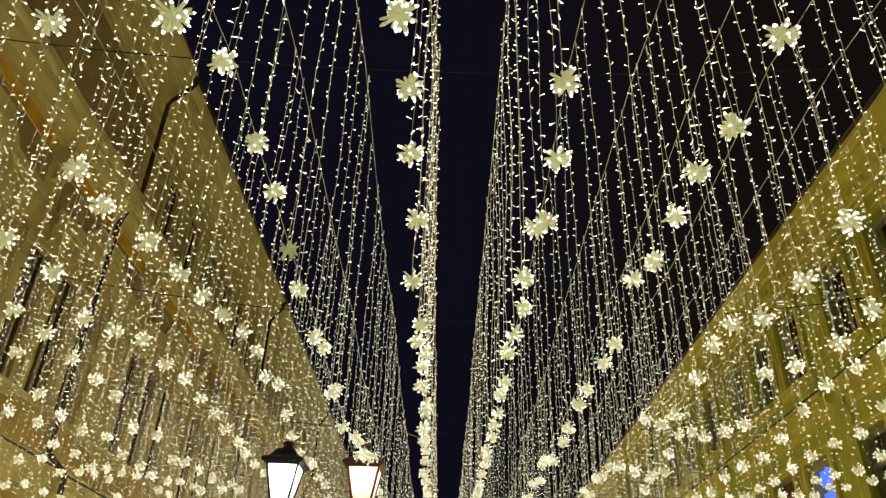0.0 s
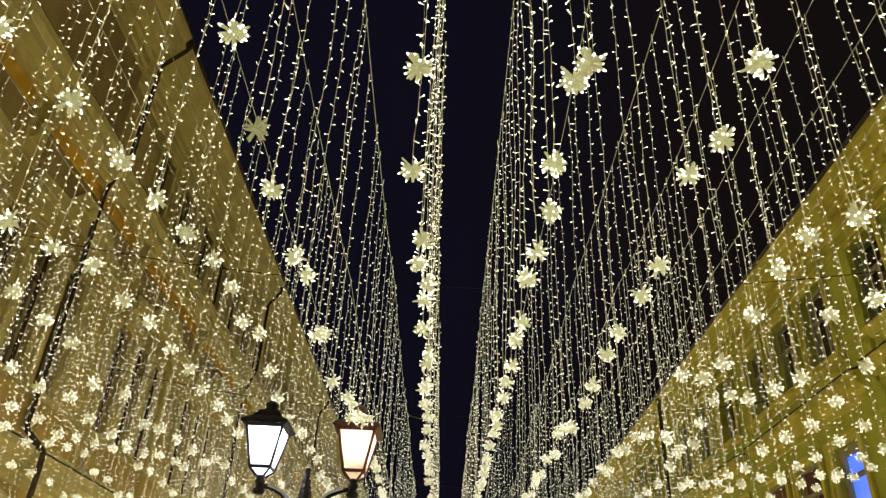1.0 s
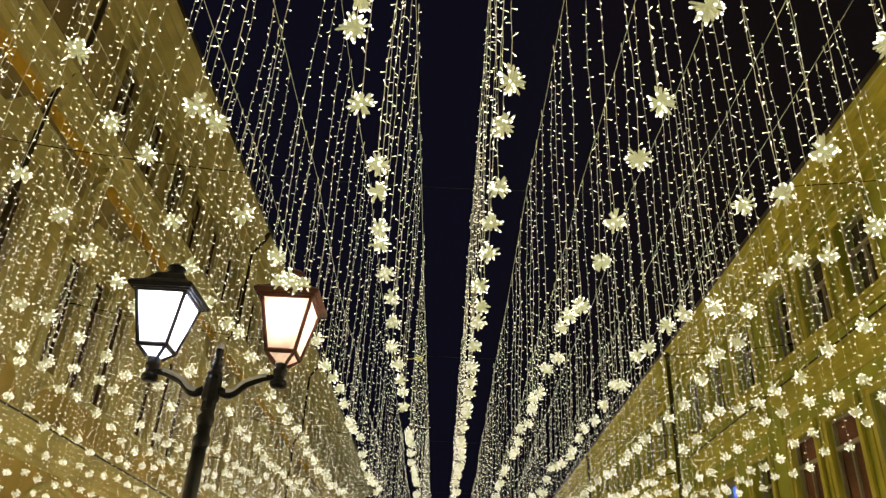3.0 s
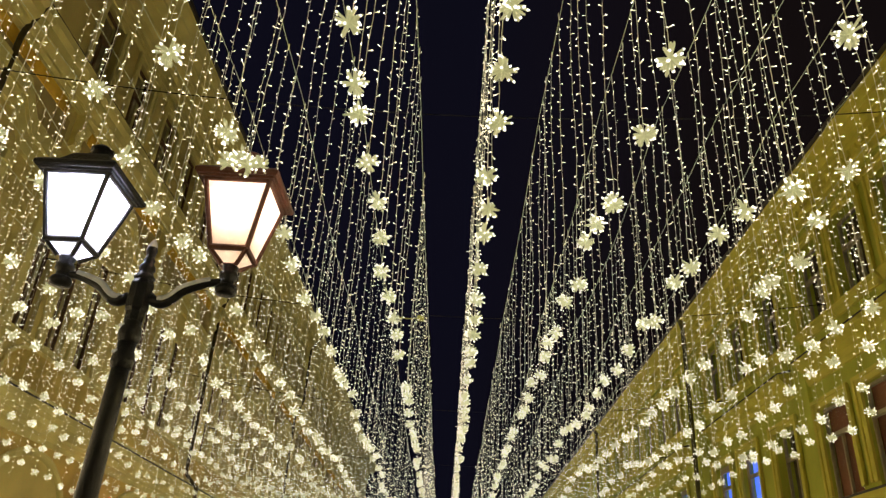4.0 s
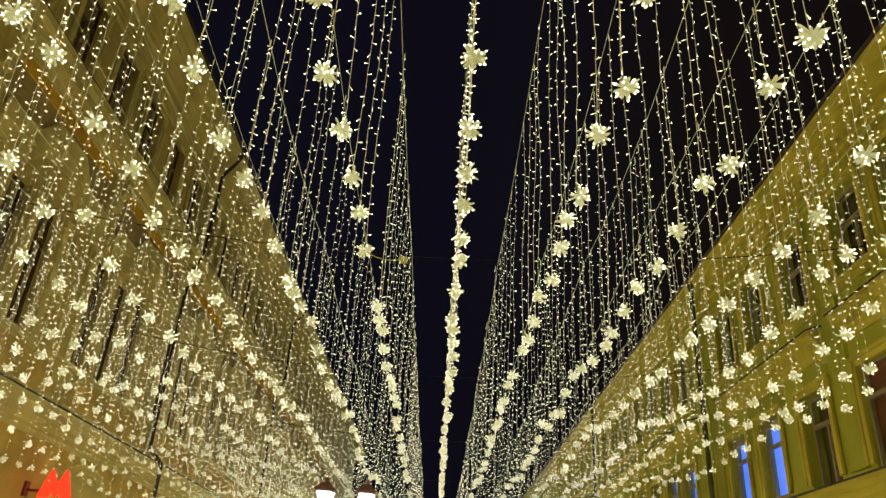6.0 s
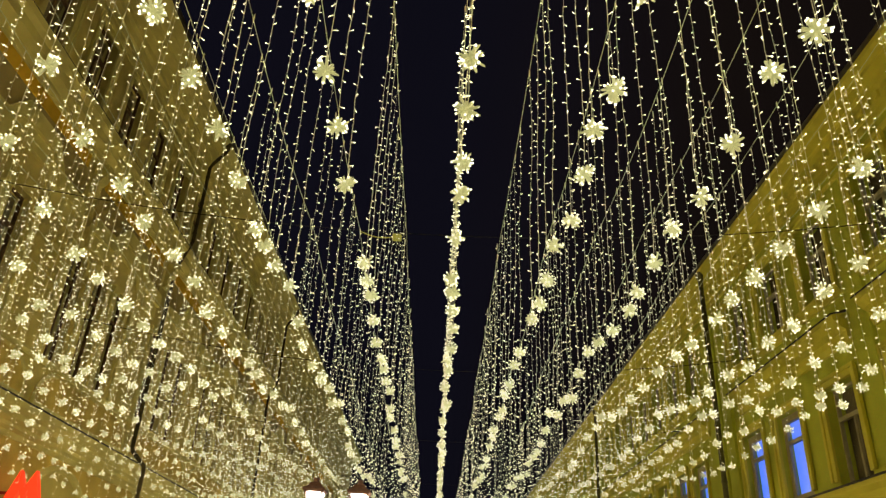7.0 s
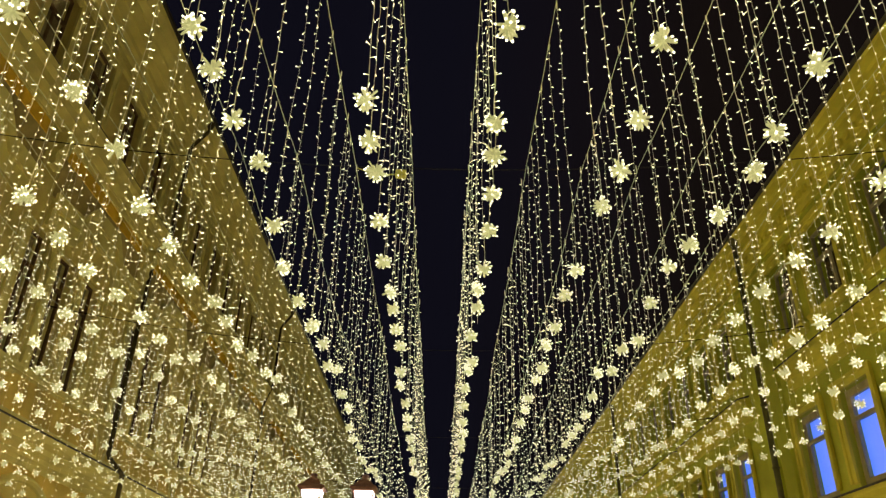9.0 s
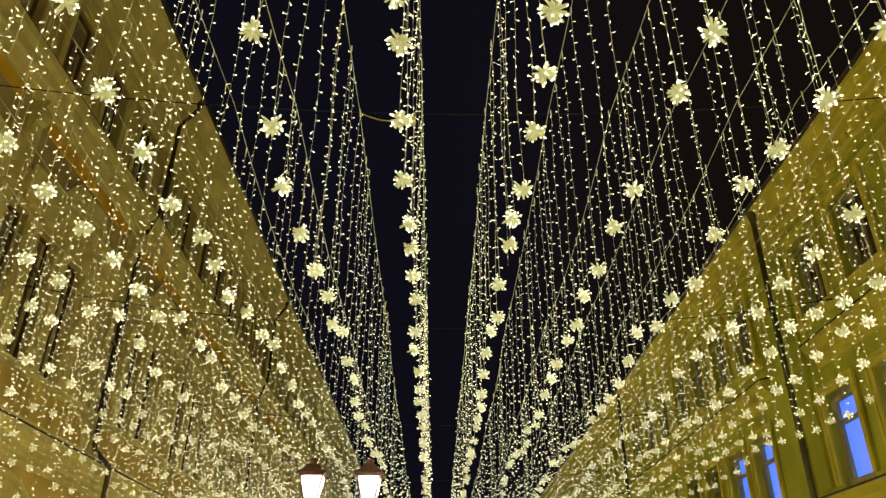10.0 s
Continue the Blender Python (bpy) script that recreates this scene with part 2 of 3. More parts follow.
trim("trim_sill_flashing", run(bmesh.new(), [(X - 0.02, 4.564), (X - 0.38, 4.484), (X - 0.40, 4.455), (X - 0.405, 4.48), (X - 0.38, 4.51), (X - 0.02, 4.59)], Y0, Y1), TRIM_TIN, "dark tin flashing on the sill cornice")
trim("trim_lower_east", run(bmesh.new(), [(X + 0.1, 3.35), (X - 0.05, 3.35), (X - 0.08, 3.5), (X - 0.05, 3.6), (X + 0.1, 3.6)], Y0, Y1), TRIM_R, "ochre moulding below the sill cornice")

# hoods over groups of windows, with pilaster strips between the groups
groups_r = [(0.6, 7.2), (9.6, 15.9), (16.4, 22.7), (23.6, 29.7), (32.3, 38.4), (39.0, 47.4), (49.8, 62.6), (65, 75.8), (78, 84.5)]
for a, b in groups_r:
    trim("trim_hood_east", run(bmesh.new(), [(X + 0.1, 7.3), (X - 0.06, 7.3), (X - 0.10, 7.42), (X - 0.10, 7.56), (X - 0.22, 7.64), (X - 0.34, 7.78), (X - 0.36, 7.88), (X + 0.1, 7.98)], a, b), TRIM_R, "ochre cornice hood over a group of windows")
    trim("trim_hood_flashing", run(bmesh.new(), [(X - 0.02, 7.975), (X - 0.37, 7.884), (X - 0.40, 7.85), (X - 0.40, 7.89), (X - 0.02, 8.02)], a - 0.02, b + 0.02), TRIM_TIN, "dark tin flashing on the window hood")
for y in (8.4, 16.1, 23.05, 30.6, 31.4, 48.6, 63.8, 77):
    bm = bmesh.new()
    box(bm, X - 0.10, X + 0.02, y - 0.32, y + 0.32, 4.69, 10.77, 0.015)
    trim("trim_pilaster_east", bm, PLASTER_R, "flat olive pilaster strip on the facade")


def surround(x, s, y, z, w, h, mat, k=0.17, proud=0.07):
    """A moulded frame round a window opening."""
    bm = bmesh.new()
    o = k
    for y0, y1, z0, z1 in ((y - w / 2 - o, y - w / 2 - 0.002, z, z + h + o), (y + w / 2 + 0.002, y + w / 2 + o, z, z + h + o), (y - w / 2 - 0.002, y + w / 2 + 0.002, z + h + 0.002, z + h + o)):
        box(bm, x - s * proud, x + s * 0.02, y0, y1, z0, z1, 0.012)
    for y0, y1, z0, z1 in ((y - w / 2 - o - 0.05, y - w / 2 - o + 0.04, z, z + h + o + 0.05), (y + w / 2 + o - 0.04, y + w / 2 + o + 0.05, z, z + h + o + 0.05), (y - w / 2 - o + 0.04, y + w / 2 + o - 0.04, z + h + o - 0.04, z + h + o + 0.05)):
        box(bm, x - s * (proud + 0.04), x - s * (proud - 0.03), y0, y1, z0, z1, 0.01)
    return bm


dark_r = window_unit(1, WR, H2, FRAME_WHITE, ROOM_SHADE, 0.66, "dark window with an ochre-painted frame and transom")
brown_r = window_unit(1, WR, H2, FRAME_WHITE, BLIND, 0.66, "window with a brown blind behind its ochre frame", True, 0.07, 0.19)
blue_r = window_unit(1, WR, H2, FRAME_WHITE, BLUE_ROOM, 0.66, "window lit bright blue from inside", False, 0.12, 0.32, 0.17)
upper_r = window_unit(1, WR, H3, FRAME_WHITE, ROOM_SHADE, 0.62, "dark upper-floor window with an ochre transom")
for y in cols_r:
    near = min((17.9, 27.0, 29.2, 33.6, 35.6), key=lambda c: abs(c - y))
    kind = blue_r if abs(near - y) < 0.1 else brown_r if abs(y - 19.9) < 0.1 or abs(y - 21.85) < 0.1 else dark_r
    put_window(kind, X, y, Z2)
    put_window(upper_r, X, y, Z3)
    trim("trim_window_east", surround(X, 1, y, Z2 + 0.09, WR, H2 - 0.09, TRIM_R), TRIM_R, "ochre moulded surround of a window")
    trim("trim_window_upper_east", surround(X, 1, y, Z3, WR, H3, TRIM_R), TRIM_R, "ochre moulded surround of an upper window")
    bm = run(bmesh.new(), [(X + 0.05, Z3 - 0.24), (X - 0.06, Z3 - 0.24), (X - 0.12, Z3 - 0.1), (X - 0.18, Z3 - 0.04), (X - 0.18, Z3 - 0.003), (X + 0.05, Z3 - 0.003)], y - WR / 2 - 0.32, y + WR / 2 + 0.32)
    trim("trim_window_sill_east", bm, TRIM_R, "ochre sill under an upper window")

# the house on the left: beige walls with heavy mouldings, a projecting bay nearest the start
X = LEFT
BAY = 17.35
cols_l3 = [27.75 + 2.36 * i for i in range(-15, 26) if abs(27.75 + 2.36 * i - BAY) > 1.0]
centres_l2 = [28.9 + 6.3 * i for i in range(-6, 10)]
cols_l2 = [c + d for c in centres_l2 for d in (-1.5, 0.0, 1.5)]
ZA, HA, ZB, HB = 13.6, 2.75, 7.1, 3.1
WA, WB = 1.15, 0.82
bm = pierced_wall(X - 0.4, X, Y0, Y1, [(-0.4, ZB, []), (ZB, ZB + HB, [(y, WB) for y in cols_l2]), (ZB + HB, ZA, []), (ZA, ZA + HA, [(y, WA) for y in cols_l3]), (ZA + HA, 18.4, [])])
wall_l = tagged(part("wall_west", bm, PLASTER_L), "beige plastered tall street facade lit by string lights", "wall", kind="structure")


def mould_l(name, prof, mat, label, bay=0.0):
    for a, b, d in ((Y0, BAY, bay), (BAY + 0.001, Y1, 0.0)):
        trim(name, run(bmesh.new(), [(X - 0.1, prof[0][1])] + [(X + d + p, z) for p, z in prof] + [(X - 0.1, prof[-1][1])], a, b), mat, label)


mould_l("trim_eaves_west", [(0.05, 16.78), (0.05, 16.95), (0.12, 17.0), (0.12, 17.25), (0.22, 17.32), (0.22, 17.5), (0.46, 17.54), (0.48, 17.6), (0.75, 17.63), (0.75, 17.76), (0.95, 17.85), (0.95, 17.98), (1.06, 18.05), (1.12, 18.1), (1.16, 18.25)], TRIM_L, "deep beige stepped eaves cornice", 0.12)
mould_l("trim_gutter_west", [(1.18, 18.253), (1.20, 18.32), (0.1, 18.6)], TRIM_TIN, "dark tin roof edge over the eaves cornice", 0.12)
mould_l("trim_string_course", [(0.06, 12.70), (0.06, 12.76), (0.16, 12.81), (0.16, 12.89), (0.36, 13.0), (0.36, 13.25), (0.48, 13.35), (0.50, 13.53)], TRIM_L, "heavy beige string course between the storeys", 0.14)
mould_l("trim_string_flashing", [(0.52, 13.533), (0.50, 13.56), (0.02, 13.58)], TRIM_TIN, "dark tin flashing on the string course", 0.14)
mould_l("trim_lower_cornice", [(0.06, 4.98), (0.08, 5.10), (0.18, 5.17), (0.18, 5.26), (0.30, 5.34), (0.30, 5.46), (0.42, 5.56), (0.46, 5.70)], TRIM_L, "projecting beige cornice over the ground floor", 0.1)
mould_l("trim_lower_flashing", [(0.49, 5.703), (0.49, 5.735), (0.02, 5.78)], TRIM_TIN, "dark tin flashing on the lower cornice", 0.1)
mould_l("trim_sill_band", [(0.03, 6.93), (0.06, 6.95), (0.10, 7.0), (0.10, 7.05), (0.03, 7.08)], TRIM_L, "beige sill moulding under the narrow windows")
mould_l("trim_window_band", [(0.05, 16.45), (0.09, 16.5), (0.09, 16.62), (0.05, 16.7)], TRIM_L, "beige moulding over the top windows")
bm = bmesh.new()
box(bm, X + 0.004, X + 0.10, Y0, BAY, 13.6, 16.99)
bay_wall = trim("wall_bay_upper", bm, BROWN_L, "brownish plaster of the projecting bay's top storey")
bm = bmesh.new()
box(bm, X + 0.004, X + 0.02, Y0, Y1, 0.0, 4.978)
trim("wall_ground_orange", bm, GROUND_L, "ochre plaster of the ground floor")

top_l = window_unit(-1, WA, HA, FRAME_BROWN, DIM_ROOM_SHADE, 0.66, "dark tall top-storey window with a brown frame")
mid_l = window_unit(-1, WB, HB, FRAME_BROWN, DIM_ROOM_SHADE, 0.72, "narrow dark window with a brown frame")
for y in cols_l3:
    if y > BAY:
        put_window(top_l, X, y, ZA)
        trim("trim_window_west", surround(X, -1, y, ZA, WA, HA - 0.15, TRIM_L, 0.2), TRIM_L, "beige moulded surround of a top-storey window")
for y in cols_l2:
    put_window(mid_l, X, y, ZB)
for c in centres_l2:
    # frieze over three windows: an orange band, a brown panel under it, a beige hood with a raised middle
    f = c + 1.15
    bm = box(bmesh.new(), X - 0.01, X + 0.035, f - 2.55, f + 2.55, 12.30, 12.695, 0.01)
    trim("frieze_band", bm, ORANGE_L, "orange painted frieze band under the string course")
    bm = box(bmesh.new(), X - 0.01, X + 0.02, f - 2.75, f + 2.75, 11.2, 12.297)
    trim("frieze_panel", bm, BROWN_L, "brown plaster panel below the orange frieze")
    for grow, x0, x1 in ((0.0, X - 0.01, X + 0.10), (0.13, X + 0.102, X + 0.19)):
        outline = [(-2.7, 11.12), (-1.35, 11.22), (-0.75, 11.86), (0.75, 11.86), (1.35, 11.22), (2.7, 11.12)]
        under = [(y, z - (0.30 if grow else 0.75)) for y, z in reversed(outline)]
        bm = bmesh.new()
        ring = [(f + y * (1 + grow * 0.1), z + grow) for y, z in outline] + [(f + y * (1 + grow * 0.1), z) for y, z in under]
        p, q = [[bm.verts.new((xx, y, z)) for y, z in ring] for xx in (x0, x1)]
        m = len(ring)
        for j in range(m):
            bm.faces.new((p[j], p[(j + 1) % m], q[(j + 1) % m], q[j]))
        for j in range(m // 2 - 1):
            bm.faces.new((q[j], q[j + 1], q[m - 2 - j], q[m - 1 - j]))
            bm.faces.new((p[j + 1], p[j], p[m - 1 - j], p[m - 2 - j]))
        bmesh.ops.recalc_face_normals(bm, faces=bm.faces)
        trim("trim_hood", bm, TRIM_L, "beige hood moulding with a raised middle over three windows")
    for d in (4.3,):
        # scrolled bracket under the string course
        bm = bmesh.new()
        steps = [(0.36, 12.48), (0.36, 12.36), (0.30, 12.3), (0.32, 12.12), (0.26, 11.98), (0.16, 11.9), (0.14, 11.74), (0.18, 11.66), (0.15, 11.56), (0.05, 11.5)]
        run(bm, [(X - 0.02, 12.69)] + [(X + p, z + 0.21) for p, z in steps] + [(X - 0.02, 11.71)], c + d - 0.17, c + d + 0.17)
        trim("trim_bracket", bm, TRIM_L, "scrolled beige bracket under the string course")
    for d in (-0.75, 0.75, -2.25, 2.25):
        bm = bmesh.new()
        box(bm, X - 0.01, X + 0.09, c + d - 0.13, c + d + 0.13, 7.0, 10.1, 0.015)
        box(bm, X - 0.01, X + 0.14, c + d - 0.18, c + d + 0.18, 9.95, 10.2, 0.015)
        trim("trim_colonnette", bm, TRIM_L, "flat beige pilaster between narrow windows")

def slab(bm, outline, x0, x1):
    """A flat panel between x0 and x1 whose outline is given as (y, z), convex."""
    p, q = [[bm.verts.new((xx, y, z)) for y, z in outline] for xx in (x0, x1)]
    for i in range(len(outline)):
        j = (i + 1) % len(outline)
        bm.faces.new((p[i], p[j], q[j], q[i]))
    bm.faces.new(q)
    bm.faces.new(list(reversed(p)))
    bmesh.ops.recalc_face_normals(bm, faces=bm.faces)
    return bm


# ochre aprons with rounded shoulders under the groups of narrow windows, and broad beige arches below the cornice
for c in centres_l2:
    f = c + 1.0
    round_end = [(2.05 + 0.85 * math.sin(a), 5.95 + 0.85 * math.cos(a)) for a in np.linspace(0, math.pi / 2, 7)]
    outline = [(f + y, z) for y, z in round_end] + [(f + 2.9, 5.79), (f - 2.9, 5.79)] + [(f - y, z) for y, z in reversed(round_end)]
    trim("apron_panel", slab(bmesh.new(), outline, X - 0.01, X + 0.07), GROUND_L, "ochre apron panel with rounded shoulders under three windows")
    bm = bmesh.new()
    rim = [(y, z) for y, z in outline if z > 5.8]
    tube(bm, [(X + 0.07, y, z) for y, z in rim], 0.05, 8)
    trim("trim_apron", bm, TRIM_L, "beige rounded moulding round an apron panel")
    g = c + 0.6
    half = [(g + 1.95 * math.cos(a), 2.9 + 1.75 * math.sin(a)) for a in np.linspace(0, math.pi, 21)]
    trim("arch_field", slab(bmesh.new(), [(g + 1.95, 0.0)] + half + [(g - 1.95, 0.0)], X + 0.024, X + 0.06), PLASTER_L, "beige plaster field inside an arch")
    bm = tube(bmesh.new(), [(X + 0.06, g + 2.05, 0.1)] + [(X + 0.06, g + 2.05 * math.cos(a), 2.9 + 1.85 * math.sin(a)) for a in np.linspace(0, math.pi, 21)] + [(X + 0.06, g - 2.05, 0.1)], 0.10, 8)
    trim("trim_ground_arch", bm, TRIM_L, "beige rounded arch moulding on the ground floor")

# unseen glowing shop windows added low on both houses to light the facades
for side, x, cols in ((1, RIGHT, [y for y in cols_r if y > -6]), (-1, LEFT, [c + 0.6 for c in centres_l2 if -6 < c < 62])):
    for y in cols:
        w = 0.62 if side > 0 else 1.4
        bm = bmesh.new()
        box(bm, x - side * 0.09, x + side * 0.02, y - w, y + w, 0.7 + SLOPE * y, 2.9)
        shop = tagged(part("fill_window", bm, FILL_LIGHT), "added glowing shop window, out of view, lighting the facades", "shop window", kind="structure")
        bm = bmesh.new()
        for y0, y1, z0, z1 in ((y - w - 0.08, y - w, 0.6 + SLOPE * y, 2.98), (y + w, y + w + 0.08, 0.6 + SLOPE * y, 2.98), (y - w, y + w, 2.9, 2.98), (y - w, y + w, 0.62 + SLOPE * y, 0.7 + SLOPE * y)):
            box(bm, x - side * 0.12, x + side * 0.02, y0, y1, z0, z1)
        part("fill_frame", bm, FRAME_BROWN, shop)

# closing walls, roofs
bm = bmesh.new()
box(bm, LEFT - 0.4, RIGHT + 0.4, FAR + 0.01, FAR + 0.5, 0, 13)
tagged(part("wall_far", bm, PLASTER_L), "distant facade closing the street", "wall", kind="structure")
bm = bmesh.new()
box(bm, LEFT - 0.4, RIGHT + 0.4, Y0 - 0.5, Y0 - 0.01, -0.5, 13)
tagged(part("wall_behind", bm, PLASTER_L), "facade closing the street's near end", "wall", kind="structure")
for name, pts in (("roof_east", [(RIGHT - 0.4, 12.41), (RIGHT + 7, 15.2), (RIGHT + 7, 12.3), (RIGHT + 0.1, 12.3)]), ("roof_west", [(LEFT + 1.12, 18.62), (LEFT - 7, 21.8), (LEFT - 7, 18.62), (LEFT - 0.1, 18.61)])):
    tagged(part(name, run(bmesh.new(), pts, Y0, Y1), ROOF_TIN), "dark tin roof above the eaves", "roof", kind="structure")


# ---- downpipes ----
def downpipe(pts, straps, label, r, paint=PIPE):
    """A rain pipe through points from the gutter down, with wall straps at heights on its straight runs and a funnel on top."""
    base = tagged(part("downpipe", tube(bmesh.new(), pts, r, 12), paint, smooth=True), label, "downpipe")
    for x, y, z in straps:
        bm = lathe(bmesh.new(), [(r + 0.004, -0.03), (r + 0.02, -0.02), (r + 0.02, 0.02), (r + 0.004, 0.03)], (x, y, z), 12)
        part("strap", bm, paint, base)
    x, y, z = pts[0]
    bm = lathe(bmesh.new(), [(r, -0.25), (r + 0.07, 0.0), (r + 0.08, 0.05), (r + 0.06, 0.05)], (x, y, z), 12)
    part("funnel", bm, paint, base)
    return base


for y in (8.2, 30.5, 47.4):
    xo = RIGHT - 0.44
    downpipe([(xo, y, 12.05), (xo, y, 8.0), (xo, y, 4.0), (xo, y, SLOPE * y + 0.1)], [(xo, y, z) for z in (5.6, 7.2, 9.2, 10.6)], "dark olive downpipe on the olive facade", 0.075, PIPE_R)
for y, d, label in ((17.42, 0.12, "dark painted downpipe at the bay's corner"), (33.4, 0.0, "dark painted downpipe on the beige facade"), (50.5, 0.0, "dark painted downpipe on the beige facade")):
    xg, xm, xw = LEFT + 1.10 + d, LEFT + 0.56, LEFT + 0.16
    downpipe([(xg, y, 18.1), (xg, y, 17.9), (xg - 0.04, y, 17.78), (xm + 0.08, y, 17.2), (xm, y, 17.02), (xm, y, 13.75), (xm - 0.05, y, 13.6), (xw + 0.05, y, 12.75), (xw, y, 12.5), (xw, y, 6.2), (xw + 0.05, y, 6.08), (xm - 0.02, y + 0.3, 5.7), (xm, y + 0.32, 5.55), (xm, y + 0.32, SLOPE * y + 0.1)],
             [(xm, y, z) for z in (14.1, 15.4, 16.6)] + [(xw, y, z) for z in (8.0, 10.0, 12.0)], label, 0.068)


# ---- string lights ----
PITCH_X, X_ZERO = 0.868, 0.54
ROW_KEYS = range(-11, 8)
SPAN, ANCHOR = 7.1, 7.0
BULB_STEP, FLOWER_STEP = 0.112, 0.64
rng = np.random.default_rng(7)


def row_x(k):
    return X_ZERO + PITCH_X * k


def cross_z(x, y):
    """Height of the cross cables that run from house to house, lowest in the middle of the street."""
    return 8.50 - 0.045 * max(0.0, min(y, 42.0) - 10.0) + 0.0104 * x * x


def cable_z(k, y):
    """Height of a row's carrying cable, which sags between the cross cables."""
    u = ((y - ANCHOR) / SPAN) % 1.0
    n = math.floor((y - ANCHOR) / SPAN)
    sag = 0.20 + 0.09 * math.sin(k * 2.3 + n * 1.7)
    return cross_z(row_x(k), y) - 4 * sag * u * (1 - u)


def flower_z(k, y):
    """Height of the string ends: they follow the sag of their cable, and hang lower beside the west house."""
    u = ((y - ANCHOR) / SPAN) % 1.0
    rise = 0.0104 * row_x(k) ** 2 if k > -8 else 0.50 - 0.22 * (-7 - k)
    return 4.30 + 0.025 * (min(max(y, 2), 24) - 5) + rise - 1.1 * u * (1 - u)


def bulb_blocks(length, seed, step=BULB_STEP, size=1.0):
    """Vertices and quads of the bulbs along a string hanging from its origin."""
    r = np.random.default_rng(seed)
    zs = -np.arange(0.10, length, step)
    zs = zs + r.uniform(-0.012, 0.012, len(zs))
    az = 2.1 * np.arange(len(zs)) + r.uniform(-1.1, 1.1, len(zs)) + seed
    el = r.uniform(-0.5, 0.45, len(zs))
    d = np.stack([np.cos(az) * np.cos(el), np.sin(az) * np.cos(el), np.sin(el)], 1)
    p = np.stack([wave(zs, seed)[0], wave(zs, seed)[1], zs], 1)
    return bulbs_at(p, d, size)


def wave(z, seed):
    a = 1.3 * seed
    return 0.012 * np.sin(2.6 * z + a) + 0.0035 * np.sin(13.7 * z + 2 * a), 0.012 * np.sin(2.1 * z + 2.2 * a) + 0.0035 * np.sin(11.3 * z + a)


def bulbs_at(p, d, size=1.0):
    """Small lamps at the points p, pointing along d: a pale body in slot 0 and a bright tip in slot 1."""
    n = len(p)
    up = np.where(np.abs(d[:, 2:3]) < 0.9, np.array([[0, 0, 1.0]]), np.array([[1.0, 0, 0]]))
    u = np.cross(d, up)
    u /= np.linalg.norm(u, axis=1, keepdims=True)
    v = np.cross(d, u)
    rings = []
    for off, r in ((0.003, 0.0024), (0.029, 0.0037), (0.037, 0.0027)):
        c = p + d * off * size
        for a in range(4):
            rings.append(c + size * r * (u * math.cos(a * math.pi / 2) + v * math.sin(a * math.pi / 2)))
    verts = np.stack(rings, 1).reshape(-1, 3)
    base = np.array([[0, 1, 5, 4], [1, 2, 6, 5], [2, 3, 7, 6], [3, 0, 4, 7], [4, 5, 9, 8], [5, 6, 10, 9], [6, 7, 11, 10], [7, 4, 8, 11], [8, 9, 10, 11]])
    quads = (base[None] + 12 * np.arange(n)[:, None, None]).reshape(-1, 4)
    return verts, quads, np.tile([0, 0, 0, 0, 1, 1, 1, 1, 1], n)


def wire_block(length, seed, segs=20, r=0.0024):
    """The flex of a string, with the thick moulded joint at its head."""
    z = -np.concatenate([[-0.03, 0.0, 0.05, 0.09], np.linspace(0.10, length, segs)])
    rad = np.concatenate([[0.004, 0.0095, 0.0085, 0.004], np.full(segs, r)])
    wx, wy = wave(z, seed)
    verts = np.stack([np.stack([wx + rad * math.cos(a), wy + rad * math.sin(a), z], 1) for a in (0.3, 2.4, 4.5)], 1).reshape(-1, 3)
    quads = [[3 * i + k, 3 * i + (k + 1) % 3, 3 * i + 3 + (k + 1) % 3, 3 * i + 3 + k] for i in range(segs + 3) for k in range(3)]
    return verts, np.array(quads)


def flower_block(petals, seed):
    """A ragged burst of lamp tubes round a centre: tubes in slot 0, lit tips in slot 1."""
    r = np.random.default_rng(seed)
    i = np.arange(petals)
    tilt = r.normal(0, 0.16, 3)
    ct = 0.95 - 1.93 * (i + 0.5) / petals
    az = i * 2.39996 + r.uniform(-0.6, 0.6, petals)
    ct = np.clip(ct + r.uniform(-0.2, 0.2, petals), -1, 1)
    st = np.sqrt(1 - ct ** 2)
    d = np.stack([st * np.cos(az), st * np.sin(az), ct * 0.9], 1) + tilt
    d /= np.linalg.norm(d, axis=1, keepdims=True)
    reach = (0.076 + 0.024 * r.uniform(-1, 1, petals) * np.abs(r.uniform(0, 1, petals)) ** 0.4)[:, None]
    up = np.where(np.abs(d[:, 2:3]) < 0.9, np.array([[0, 0, 1.0]]), np.array([[1.0, 0, 0]]))
    u = np.cross(d, up)
    u /= np.linalg.norm(u, axis=1, keepdims=True)
    v = np.cross(d, u)
    rings = []
    for f, w in ((0.10, 0.0086), (0.86, 0.0092), (1.0, 0.0044)):
        for a in range(4):
            rings.append(d * reach * f + w * (u * math.cos(a * math.pi / 2) + v * math.sin(a * math.pi / 2)))
    verts = np.stack(rings, 1).reshape(-1, 3)
    base = np.array([[0, 1, 5, 4], [1, 2, 6, 5], [2, 3, 7, 6], [3, 0, 4, 7], [4, 5, 9, 8], [5, 6, 10, 9], [6, 7, 11, 10], [7, 4, 8, 11], [8, 9, 10, 11]])
    quads = (base[None] + 12 * np.arange(petals)[:, None, None]).reshape(-1, 4)
    lit = (r.uniform(0, 1, petals) < 0.55).astype(int)
    slots = np.stack([np.zeros(petals, int)] * 4 + [lit] * 5, 1).reshape(-1)
    return verts, quads, slots


